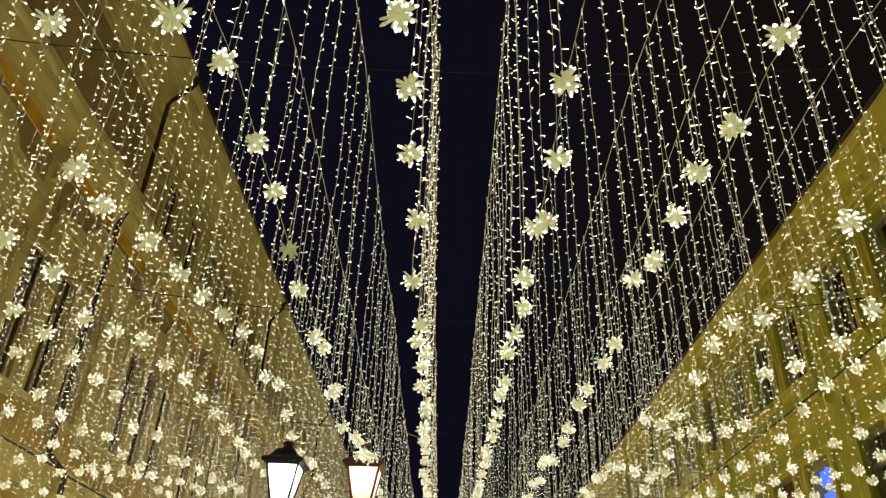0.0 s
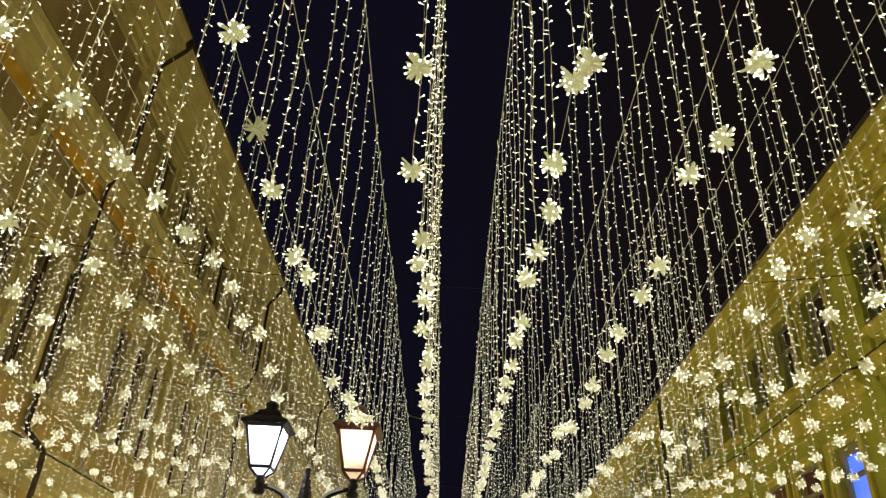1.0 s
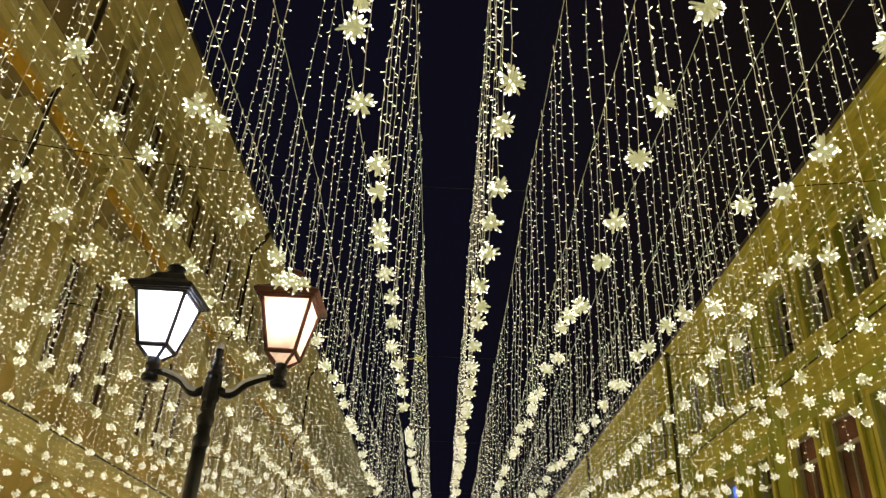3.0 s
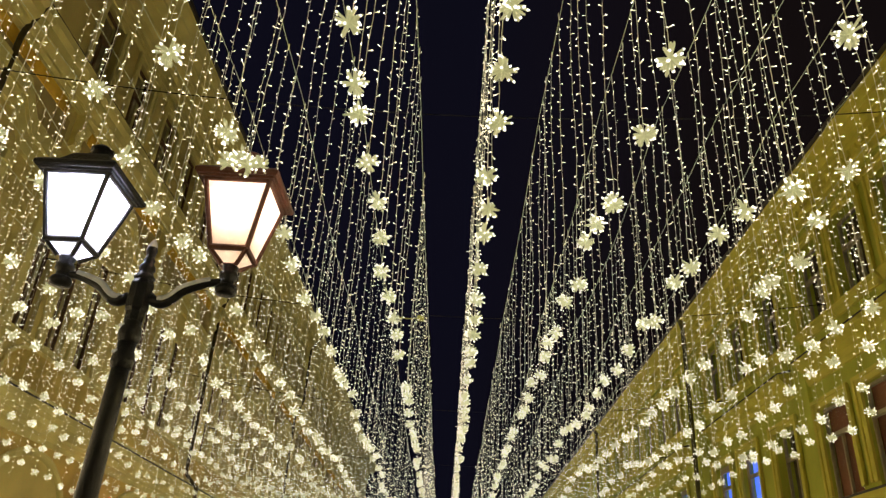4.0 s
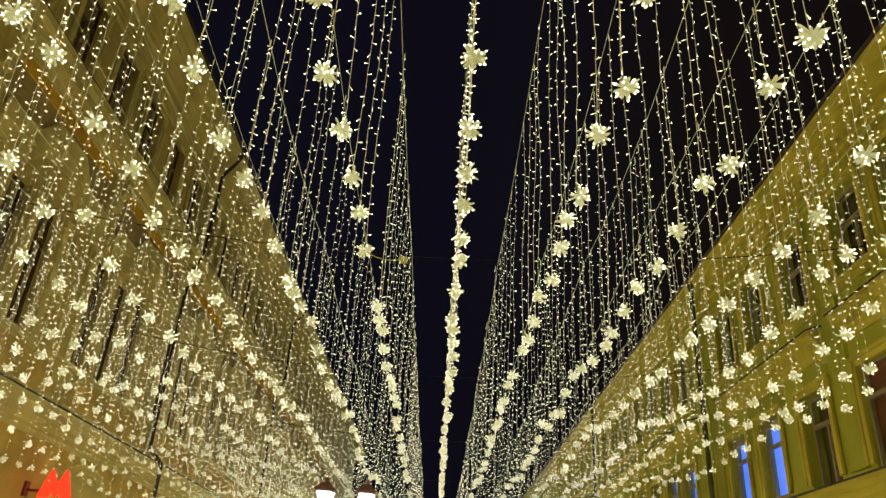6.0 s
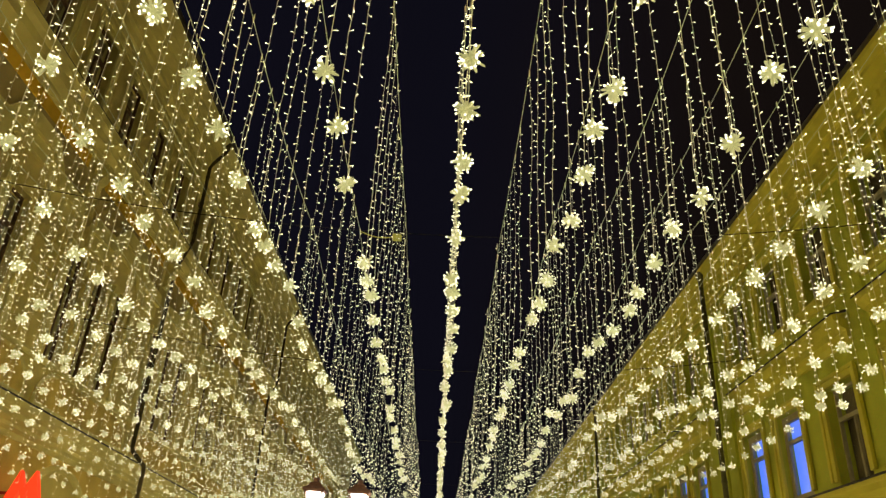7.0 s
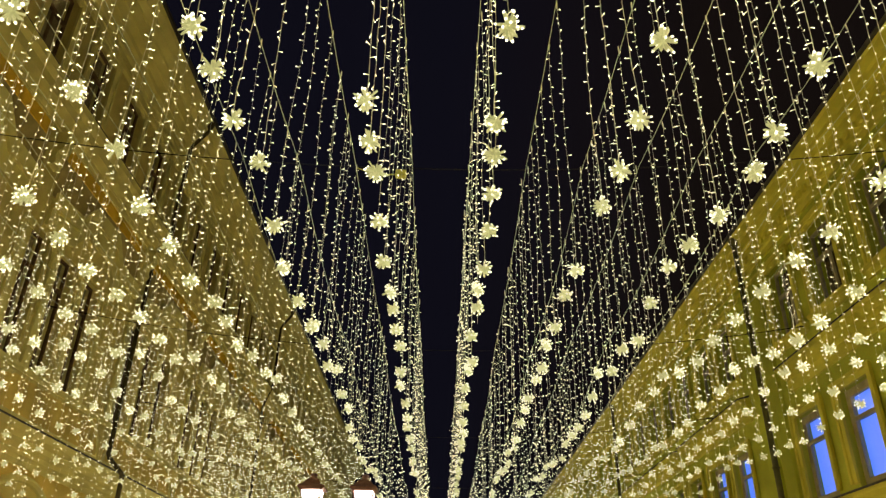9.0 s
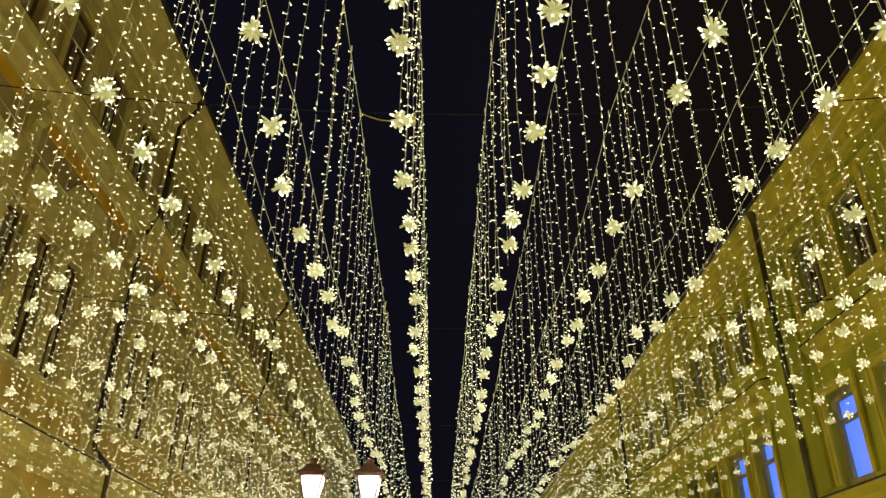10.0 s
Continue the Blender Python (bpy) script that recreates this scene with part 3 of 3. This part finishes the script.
FLOWERS = [flower_block(40, 20 + i) for i in range(5)]
FAR_FLOWERS = [flower_block(22, 60 + i) for i in range(4)]
flower_meshes = [quads_mesh("flower", *f[:2], [TUBE, TIP], f[2]) for f in FLOWERS]
dim_flower = quads_mesh("flower", *FLOWERS[0][:2], [DIM_TUBE, DIM_TUBE], FLOWERS[0][2])
LENGTHS = [round(2.2 + 0.15 * i, 2) for i in range(20)]
string_meshes = {}


def lamp_mesh(name, block):
    return quads_mesh(name, block[0], block[1], [BULB_BODY, BULB], block[2])


def string_mesh(length):
    i = min(range(len(LENGTHS)), key=lambda j: abs(LENGTHS[j] - length))
    if i not in string_meshes:
        string_meshes[i] = (quads_mesh("light_string", *wire_block(LENGTHS[i], i), [WIRE]), lamp_mesh("bulb_chain", bulb_blocks(LENGTHS[i], i)))
    return LENGTHS[i], string_meshes[i]


FLOWER_Y = {}
FLOWER_Y[-4] = (7.78, 8.41, 9.01, 9.61, 10.21, 10.81, 11.41, 12.0, 12.65, 13.28, 13.84, 14.65, 15.26, 15.86, 16.44, 17.06, 17.65, 18.31, 18.88, 19.42, 20.08)
FLOWER_Y[-3] = (2.63, 3.17, 3.59, 4.21, 4.84, 5.46, 6.09, 6.68, 7.23, 7.89, 8.39, 9.16, 9.79, 10.41, 11.08, 11.5, 12.13, 12.78, 13.42, 14.06, 14.65, 15.31, 15.9, 16.54, 17.16, 17.78, 18.42, 18.98, 19.58)
FLOWER_Y[-2] = (2.09, 2.72, 3.4, 3.94, 4.66, 5.22, 5.9, 6.39, 7.11, 7.49, 8.33, 9.22, 9.8, 10.45, 11.03, 11.56, 12.23, 12.83, 13.45, 14.09, 14.8, 15.19, 15.76, 16.29, 17.02, 17.67, 18.32, 19.0, 19.27, 19.87)
FLOWER_Y[-1] = (2.69, 3.23, 3.95, 4.81, 5.64, 5.96, 6.46, 6.59, 7.2, 7.81, 8.23, 8.65, 9.05, 9.63, 10.22, 10.82, 11.42, 12.01, 12.68, 13.28, 14.04, 15.46, 15.94, 16.32, 17.03, 17.73, 18.42, 18.91, 19.43, 20.11)
FLOWER_Y[0] = (2.58, 3.15, 3.8, 4.0, 4.69, 5.18, 5.67, 6.11, 6.91, 7.32, 8.01, 8.48, 8.96, 9.55, 10.07, 10.46, 11.15, 11.85, 12.43, 12.92, 13.53, 13.99, 14.74, 15.59, 16.0, 16.51, 17.12, 17.87, 18.34, 18.82, 19.66)
FLOWER_Y[1] = (2.24, 2.86, 3.38, 3.9, 4.47, 4.95, 5.8, 6.37, 7.03, 7.62, 8.25, 8.97, 9.74, 10.27, 10.66, 11.31, 11.89, 12.6, 13.1, 13.66, 14.26, 14.87, 15.55, 16.11, 16.71, 17.86, 18.52, 19.23, 19.95)
FLOWER_Y[2] = (5.9, 6.45, 7.14, 7.67, 8.14, 9.01, 9.64, 10.17, 10.77, 11.3, 12.0, 12.52, 13.13, 13.76, 14.31, 14.97, 15.54, 15.98, 16.62, 17.24, 17.83, 18.51, 19.19, 19.87)
FLOWER_Y[3] = (7.58, 8.2, 8.81, 9.31, 9.83, 10.32, 10.8, 11.37, 11.55, 11.94, 12.59, 13.18, 13.77, 14.37, 14.96, 15.48, 16.0, 16.69)

FLOWER_Z = {}
FLOWER_Z[-4] = (4.54, 4.53, 4.53, 4.53, 4.53, 4.53, 4.53, 4.53, 4.49, 4.42, 4.68, 4.57, 4.45, 4.48, 4.45, 4.45, 4.45, 4.5, 4.53, 4.49, 4.48)
FLOWER_Z[-3] = (4.53, 4.0, 4.05, 4.17, 4.29, 4.42, 4.54, 4.64, 4.65, 4.63, 4.73, 4.61, 4.52, 4.44, 4.51, 4.58, 4.53, 4.55, 4.47, 4.49, 4.49, 4.52, 4.51, 4.45, 4.46, 4.43, 4.5, 4.54, 4.5)
FLOWER_Z[-2] = (4.0, 4.37, 4.4, 4.43, 4.4, 4.38, 4.27, 4.37, 4.18, 4.35, 4.22, 4.36, 4.46, 4.56, 4.61, 4.57, 4.51, 4.56, 4.61, 4.61, 4.56, 4.6, 4.67, 4.69, 4.59, 4.53, 4.49, 4.5, 4.63, 4.65)
FLOWER_Z[-1] = (4.2, 4.22, 4.24, 4.27, 4.28, 4.28, 4.38, 4.3, 4.32, 4.33, 4.39, 4.34, 4.43, 4.46, 4.5, 4.5, 4.47, 4.49, 4.53, 4.57, 4.58, 4.61, 4.64, 4.65, 4.65, 4.63, 4.66, 4.68, 4.67, 4.72)
FLOWER_Z[0] = (4.16, 4.15, 4.16, 4.25, 4.25, 4.25, 4.24, 4.27, 4.28, 4.3, 4.33, 4.33, 4.34, 4.35, 4.39, 4.4, 4.42, 4.44, 4.47, 4.48, 4.5, 4.51, 4.54, 4.56, 4.59, 4.61, 4.63, 4.66, 4.67, 4.68, 4.69)
FLOWER_Z[1] = (4.14, 4.15, 4.27, 4.3, 4.29, 4.41, 4.23, 4.31, 4.28, 4.33, 4.26, 4.31, 4.29, 4.43, 4.48, 4.4, 4.47, 4.43, 4.51, 4.53, 4.5, 4.58, 4.58, 4.56, 4.64, 4.66, 4.7, 4.66, 4.72)
FLOWER_Z[2] = (4.31, 4.22, 4.09, 4.14, 4.37, 4.0, 4.22, 4.33, 4.36, 4.47, 4.37, 4.55, 4.47, 4.46, 4.5, 4.52, 4.49, 4.48, 4.52, 4.6, 4.7, 4.63, 4.51, 4.65)
FLOWER_Z[3] = (4.16, 4.28, 4.39, 4.59, 4.73, 4.6, 4.47, 4.55, 4.55, 4.47, 4.37, 4.38, 4.39, 4.41, 4.42, 4.44, 4.45, 4.42)

def string_places(k):
    """Places along a row: every string with a flower, and bare strings between some of them."""
    ys = list(FLOWER_Y.get(k, ()))
    lo, hi = (ys[0], ys[-1]) if ys else (5.0 + 0.3 * math.sin(k * 7.1), 5.0)
    if not ys:
        ys = [lo]
        hi = lo
    while lo > -8:
        lo -= FLOWER_STEP * rng.uniform(0.85, 1.15)
        ys.insert(0, lo)
    while hi < 84:
        hi += FLOWER_STEP * rng.uniform(0.85, 1.15)
        ys.append(hi)
    out = []
    for a, b in zip(ys, ys[1:]):
        out.append((a, True))
        if b - a > 0.42 and rng.random() < 0.10:
            out.append((a + (b - a) * rng.uniform(0.38, 0.62), False))
    return out


def near_stretch(k, y):
    return -4 <= k <= 4 and 4.0 < y < 16.8


def sway(k, y):
    """The strings of one row hang askew near the start of the street."""
    return 0.065 * max(0.0, min(1.0, (11.0 - y) / 3.0)) if k == -1 else 0.0


for k in ROW_KEYS:
    blocks = {"wire": [], "bulb": [], "flower": []}
    for i, (y, has_flower) in enumerate(string_places(k)):
        xs = row_x(k) + rng.uniform(-0.03, 0.03) + sway(k, y)
        zt = cable_z(k, y)
        known = dict(zip(FLOWER_Y.get(k, ()), FLOWER_Z.get(k, ())))
        zb = known.get(y, flower_z(k, y) + rng.uniform(-0.09, 0.09)) + (0.0 if has_flower else rng.uniform(0.1, 0.7) if k > -5 else rng.uniform(-0.8, 0.2))
        length = zt - zb
        if near_stretch(k, y):
            real, (wire_me, bulb_me) = string_mesh(length)
            thing = tagged(new("light_string", wire_me), "hanging string of warm white lamps ending in a lamp flower" if has_flower else "hanging string of warm white lamps on clear flex", "string light", "light strings over the street")
            thing.matrix_world = pose(xs, y, zt, 0, 0, rng.uniform(0, 360))
            tagged(part("bulb_chain", bulb_me, None, thing), kind="stuff")
            if has_flower:
                dim = k == -2 and abs(y - 4.66) < 0.01
                fl = part("flower", dim_flower if dim else flower_meshes[i % 5], None, thing, "burst of unlit lamp tubes" if dim else "burst of glowing lamp tubes")
                fl.location = (0, 0, -length - 0.02)
            continue
        far = y > 34
        coarse = 1.0 if y < 24 else 1.35 if not far else 2.0
        seed = int(rng.integers(0, 400))
        at = np.array([xs, y, zt])
        v, q, s = bulb_blocks(length, seed, BULB_STEP * coarse, coarse ** 0.8)
        blocks["bulb"].append((v + at, q, s))
        if not far:
            v, q = wire_block(length, seed, 10, 0.0013)
            blocks["wire"].append((v + at, q))
        if has_flower:
            v, q, s = FLOWERS[i % 5] if y < 24 else FAR_FLOWERS[i % 4]
            blocks["flower"].append((v + at + np.array([0, 0, -length - 0.02]), q, s))

    def joined(key):
        base, vs, qs, ss = 0, [], [], []
        for b in blocks[key]:
            vs.append(b[0])
            qs.append(b[1] + base)
            base += len(b[0])
            if len(b) > 2:
                ss.append(b[2])
        return np.concatenate(vs), np.concatenate(qs), (np.concatenate(ss) if ss else None)

    v, q, s = joined("wire")
    row = tagged(new("light_curtain", quads_mesh("light_curtain", v, q, [WIRE])), "row of hanging warm white string lights over the street", "string lights", kind="stuff")
    v, q, s = joined("bulb")
    tagged(part("bulb_chain", lamp_mesh("bulb_chain", (v, q, s)), None, row), kind="stuff")
    v, q, s = joined("flower")
    tagged(part("flower_rest", quads_mesh("flowers", v, q, [TUBE, TIP], s), None, row), kind="stuff")
    bm = tube(bmesh.new(), [(row_x(k), yy, cable_z(k, yy) + 0.004) for yy in np.arange(-8, 84.1, 0.71)], 0.0036, 5)
    tagged(part("carrying_cable", bm, CABLE), "thin pale cable carrying a row of string lights", "cable")

# cross cables from house to house, each tied to an iron hook at both ends
for n in range(-2, 11):
    y = ANCHOR + SPAN * n
    pts = [(x, y, cross_z(x, y) + 0.012) for x in np.linspace(LEFT + 0.25, RIGHT - 0.25, 27)]
    cross = tagged(part("cross_cable", tube(bmesh.new(), pts, 0.008, 5), BLACK_CABLE), "thin black cable strung between the facades", "cable")
    for s, x0, p in ((1, LEFT, pts[0]), (-1, RIGHT, pts[-1])):
        part("hook", tube(bmesh.new(), [(x0 - s * 0.02, y, p[2] + 0.03), (x0 + s * 0.18, y, p[2] + 0.02), (x0 + s * 0.27, y, p[2]), (x0 + s * 0.22, y, p[2] - 0.05)], 0.018, 8), IRON, cross, "iron wall hook")

# slack lead with a plug between two rows
bm = bmesh.new()
lead = [(row_x(-2) + (0.62) * t, 21.2 + 0.1 * t, cable_z(-2, 21.2) - 0.06 * math.sin(math.pi * t) - 0.04 * t) for t in np.linspace(0, 1, 12)]
plug = tagged(part("plug_lead", tube(bm, lead, 0.008, 6), CONNECTOR), "slack yellow-green lead with a plug between two cables", "lead")
bm = box(bmesh.new(), lead[-1][0] - 0.02, lead[-1][0] + 0.15, 21.24, 21.36, lead[-1][2] - 0.06, lead[-1][2] + 0.06, 0.02)
part("plug", bm, CONNECTOR, plug)

# ---- street lamps ----
def lantern(post, cx, cz, glass_mat, bulb_mat, metal, label):
    """A four-sided tapered lantern on a turned foot; its parts hang under the lantern's frame."""
    z = cz
    h0, h1, zb, zt = 0.112, 0.198, 0.27, 0.70
    corners = [(-1, -1), (1, -1), (1, 1), (-1, 1)]
    bm = lathe(bmesh.new(), [(0.205, zt + 0.004), (0.228, zt + 0.0), (0.232, zt + 0.014), (0.248, zt + 0.012), (0.258, zt + 0.024), (0.258, zt + 0.046), (0.235, zt + 0.07), (0.20, zt + 0.085), (0.16, zt + 0.12), (0.125, zt + 0.175), (0.105, zt + 0.20)], (cx, 0, z), square=True)
    frame_ob = part("lantern", bm, metal, post, label)
    bars = []
    for a in range(4):
        (sx, sy), (tx, ty) = corners[a], corners[(a + 1) % 4]
        bars.append(([(cx + sx * h0, sy * h0, z + zb), (cx + sx * h1, sy * h1, z + zt)], 0.016))
        bars.append(([(cx + sx * 0.045, sy * 0.045, z + 0.19), (cx + sx * h0, sy * h0, z + zb)], 0.015))
        bars.append(([(cx + sx * h0, sy * h0, z + zb), (cx + tx * h0, ty * h0, z + zb)], 0.019))
        bars.append(([(cx + sx * h1, sy * h1, z + zt), (cx + tx * h1, ty * h1, z + zt)], 0.017))
    for pts, r in bars:
        part("frame_bar", tube(bmesh.new(), pts, r, 6), metal, frame_ob)
    bm = lathe(bmesh.new(), [(0.09, zt + 0.198), (0.09, zt + 0.22), (0.062, zt + 0.225), (0.062, zt + 0.27), (0.075, zt + 0.275), (0.075, zt + 0.29), (0.045, zt + 0.315), (0.012, zt + 0.325)], (cx, 0, z), 16)
    part("cap", bm, metal, frame_ob, smooth=False)
    for a in range(4):
        p, q = corners[a], corners[(a + 1) % 4]
        bm = bmesh.new()
        bm.faces.new([bm.verts.new((cx + c[0] * (h - 0.003), c[1] * (h - 0.003), z + zz)) for c, h, zz in ((p, h0, zb), (q, h0, zb), (q, h1, zt), (p, h1, zt))])
        bm.faces.new([bm.verts.new((cx + c[0] * (h - 0.003), c[1] * (h - 0.003), z + zz)) for c, h, zz in ((p, 0.045, 0.20), (q, 0.045, 0.20), (q, h0, zb - 0.01), (p, h0, zb - 0.01))])
        part("lantern_pane", bm, glass_mat, frame_ob, "frosted glass pane")
    bm = lathe(bmesh.new(), [(0.02, 0.50), (0.05, 0.53), (0.062, 0.57), (0.05, 0.62), (0.025, 0.66)], (cx, 0, z), 10)
    part("lamp_bulb", bm, bulb_mat, frame_ob, "glowing lamp bulb")
    bm = lathe(bmesh.new(), [(0.03, 0.0), (0.062, 0.01), (0.068, 0.035), (0.058, 0.06), (0.04, 0.07), (0.04, 0.10), (0.055, 0.115), (0.055, 0.145), (0.04, 0.16), (0.05, 0.19), (0.03, 0.2)], (cx, 0, z), 14)
    part("lantern_foot", bm, IRON, frame_ob, "turned iron foot", smooth=True)
    return frame_ob


def street_lamp(x, y, top, mats, label):
    """A cast iron post with two lanterns; top is the height of the lanterns' feet."""
    ground_z = SLOPE * y
    h = top - ground_z
    post = tagged(new("street_lamp"), label, "street lamp", "street lamps")
    post.location = (x, y, ground_z)
    bm = lathe(bmesh.new(), [(0.30, 0.0), (0.30, 0.12), (0.25, 0.16), (0.23, 0.55), (0.19, 0.62), (0.17, 0.95), (0.12, 1.05), (0.10, 1.1)], n=20)
    part("base", bm, IRON, post, smooth=False)
    bm = lathe(bmesh.new(), [(0.075, 1.08), (0.052, h - 0.62), (0.049, h - 0.44)], n=20)
    part("shaft", bm, IRON, post, smooth=True)
    for dz in (-0.44, -0.28):
        bm = lathe(bmesh.new(), [(0.049, dz - 0.05), (0.058, dz - 0.04), (0.066, dz), (0.060, dz + 0.04), (0.051, dz + 0.06), (0.053, dz + 0.11)], (0, 0, h), 18)
        part("collar", bm, IRON, post, smooth=True)
        bm = bmesh.new()
        bmesh.ops.create_icosphere(bm, subdivisions=2, radius=1.0, matrix=Matrix.Translation((-0.034, -0.028, h + dz + 0.046)) @ Matrix.Diagonal((0.030, 0.026, 0.016, 1)))
        part("snow_patch", bm, SNOW, post, "dab of snow", smooth=True)
    bm = lathe(bmesh.new(), [(0.056, -0.2), (0.056, -0.14), (0.070, -0.12), (0.070, 0.04), (0.055, 0.07)], (0, 0, h), 8)
    part("hub", bm, IRON, post)
    bm = lathe(bmesh.new(), [(0.056, 0.068), (0.064, 0.085), (0.050, 0.105), (0.042, 0.125), (0.050, 0.14), (0.046, 0.165), (0.030, 0.185), (0.036, 0.205), (0.026, 0.225), (0.030, 0.25), (0.034, 0.275), (0.026, 0.305), (0.012, 0.33), (0.004, 0.345)], (0, 0, h), 14)
    part("finial", bm, IRON, post, smooth=True)
    bm = lathe(bmesh.new(), [(0.059, 0.087), (0.055, 0.096), (0.038, 0.112), (0.034, 0.112)], (0, 0, h), 14)
    part("snow_collar", bm, SNOW, post, "patch of snow on the hub")
    bm = lathe(bmesh.new(), [(0.030, 0.285), (0.030, 0.302), (0.017, 0.332), (0.005, 0.352)], (0, 0, h), 10)
    part("finial_snow", bm, SNOW, post, "patches of snow on the finial")
    for side, (gm, lm, im) in zip((-1, 1), mats):
        pts, rad = [], []
        for t in np.linspace(0, 1, 15):
            ax = side * (0.06 + 0.405 * t)
            az = h - 0.04 - 0.045 * math.sin(math.pi * min(1, t * 2.2)) * (t < 0.46) + 0.125 * (t ** 2) * (3 - 2 * t)
            pts.append((ax, 0, az))
            rad.append(0.035 - 0.012 * t)
        part("arm", tube(bmesh.new(), pts, rad, 10), IRON, post, smooth=True)
        bm = tube(bmesh.new(), [(p[0], p[1] - 0.010, p[2] + r * 0.62) for p, r in list(zip(pts, rad))[2:13]], [r * 0.80 for r in rad[2:13]], 8)
        part("arm_snow", bm, SNOW, post, "strip of snow lying along the arm", smooth=True)
        lantern(post, side * 0.505, h - 0.0, gm, lm, im, "tapered glass lantern")
    return post


street_lamp(-1.535, 9.41, 3.29, [(COOL_GLASS, COOL_LAMP, IRON), (WARM_GLASS, WARM_LAMP, RUST_IRON)], "black cast iron lamp post with a cool and a warm lantern")
street_lamp(-1.78, 26.6, 3.44, [(WARM_GLASS, COOL_LAMP, LIT_IRON), (WARM_GLASS, COOL_LAMP, LIT_IRON)], "cast iron lamp post with two brown lit lanterns")

# lamp flowers lying on the warm lantern's roof
for i, (dx, dy, dz) in enumerate(((-0.06, -0.25, 0.08), (0.06, -0.26, 0.07), (0.0, -0.22, 0.13), (0.13, -0.22, 0.08), (-0.02, 0.16, 0.15))):
    fl = tagged(new("lamp_flower", flower_meshes[i % 5]), "burst of glowing lamp tubes lying on a lantern roof", "string light", "lamp flowers on the lantern")
    fl.matrix_world = pose(-1.03 + dx, 9.41 + dy, 3.29 + 0.70 + dz, 40 * i, 25 * i, 70 * i)

# ---- red sign on the left house ----
bm = bmesh.new()
prof = [(-0.8, 0), (-0.36, 1.0), (0, 0.42), (0.36, 1.0), (0.8, 0), (0.32, 0), (0.2, 0.34), (0, 0.02), (-0.2, 0.34), (-0.32, 0)]
a = [bm.verts.new((0.50 * px, -0.08, 0.66 * pz)) for px, pz in prof]
b = [bm.verts.new((0.50 * px, 0.06, 0.66 * pz)) for px, pz in prof]
bm.faces.new(a)
bm.faces.new(list(reversed(b)))
for i in range(len(prof)):
    j = (i + 1) % len(prof)
    bm.faces.new((a[j], a[i], b[i], b[j]))
bmesh.ops.recalc_face_normals(bm, faces=bm.faces)
sign = tagged(part("sign", bm, SIGN_RED), "glowing red zigzag sign on the facade", "sign")
sign.matrix_world = pose(LEFT + 0.78, 26.6, 3.60, 0, 0, 0)
bm = bmesh.new()
box(bm, LEFT, LEFT + 0.08, 26.5, 26.7, 3.6, 3.95)
box(bm, LEFT + 0.08, LEFT + 0.55, 26.57, 26.63, 3.72, 3.78)
bracket = part("sign_bracket", bm, SIGN_CASE, None)
bracket.parent = sign
bracket.matrix_parent_inverse = sign.matrix_world.inverted()
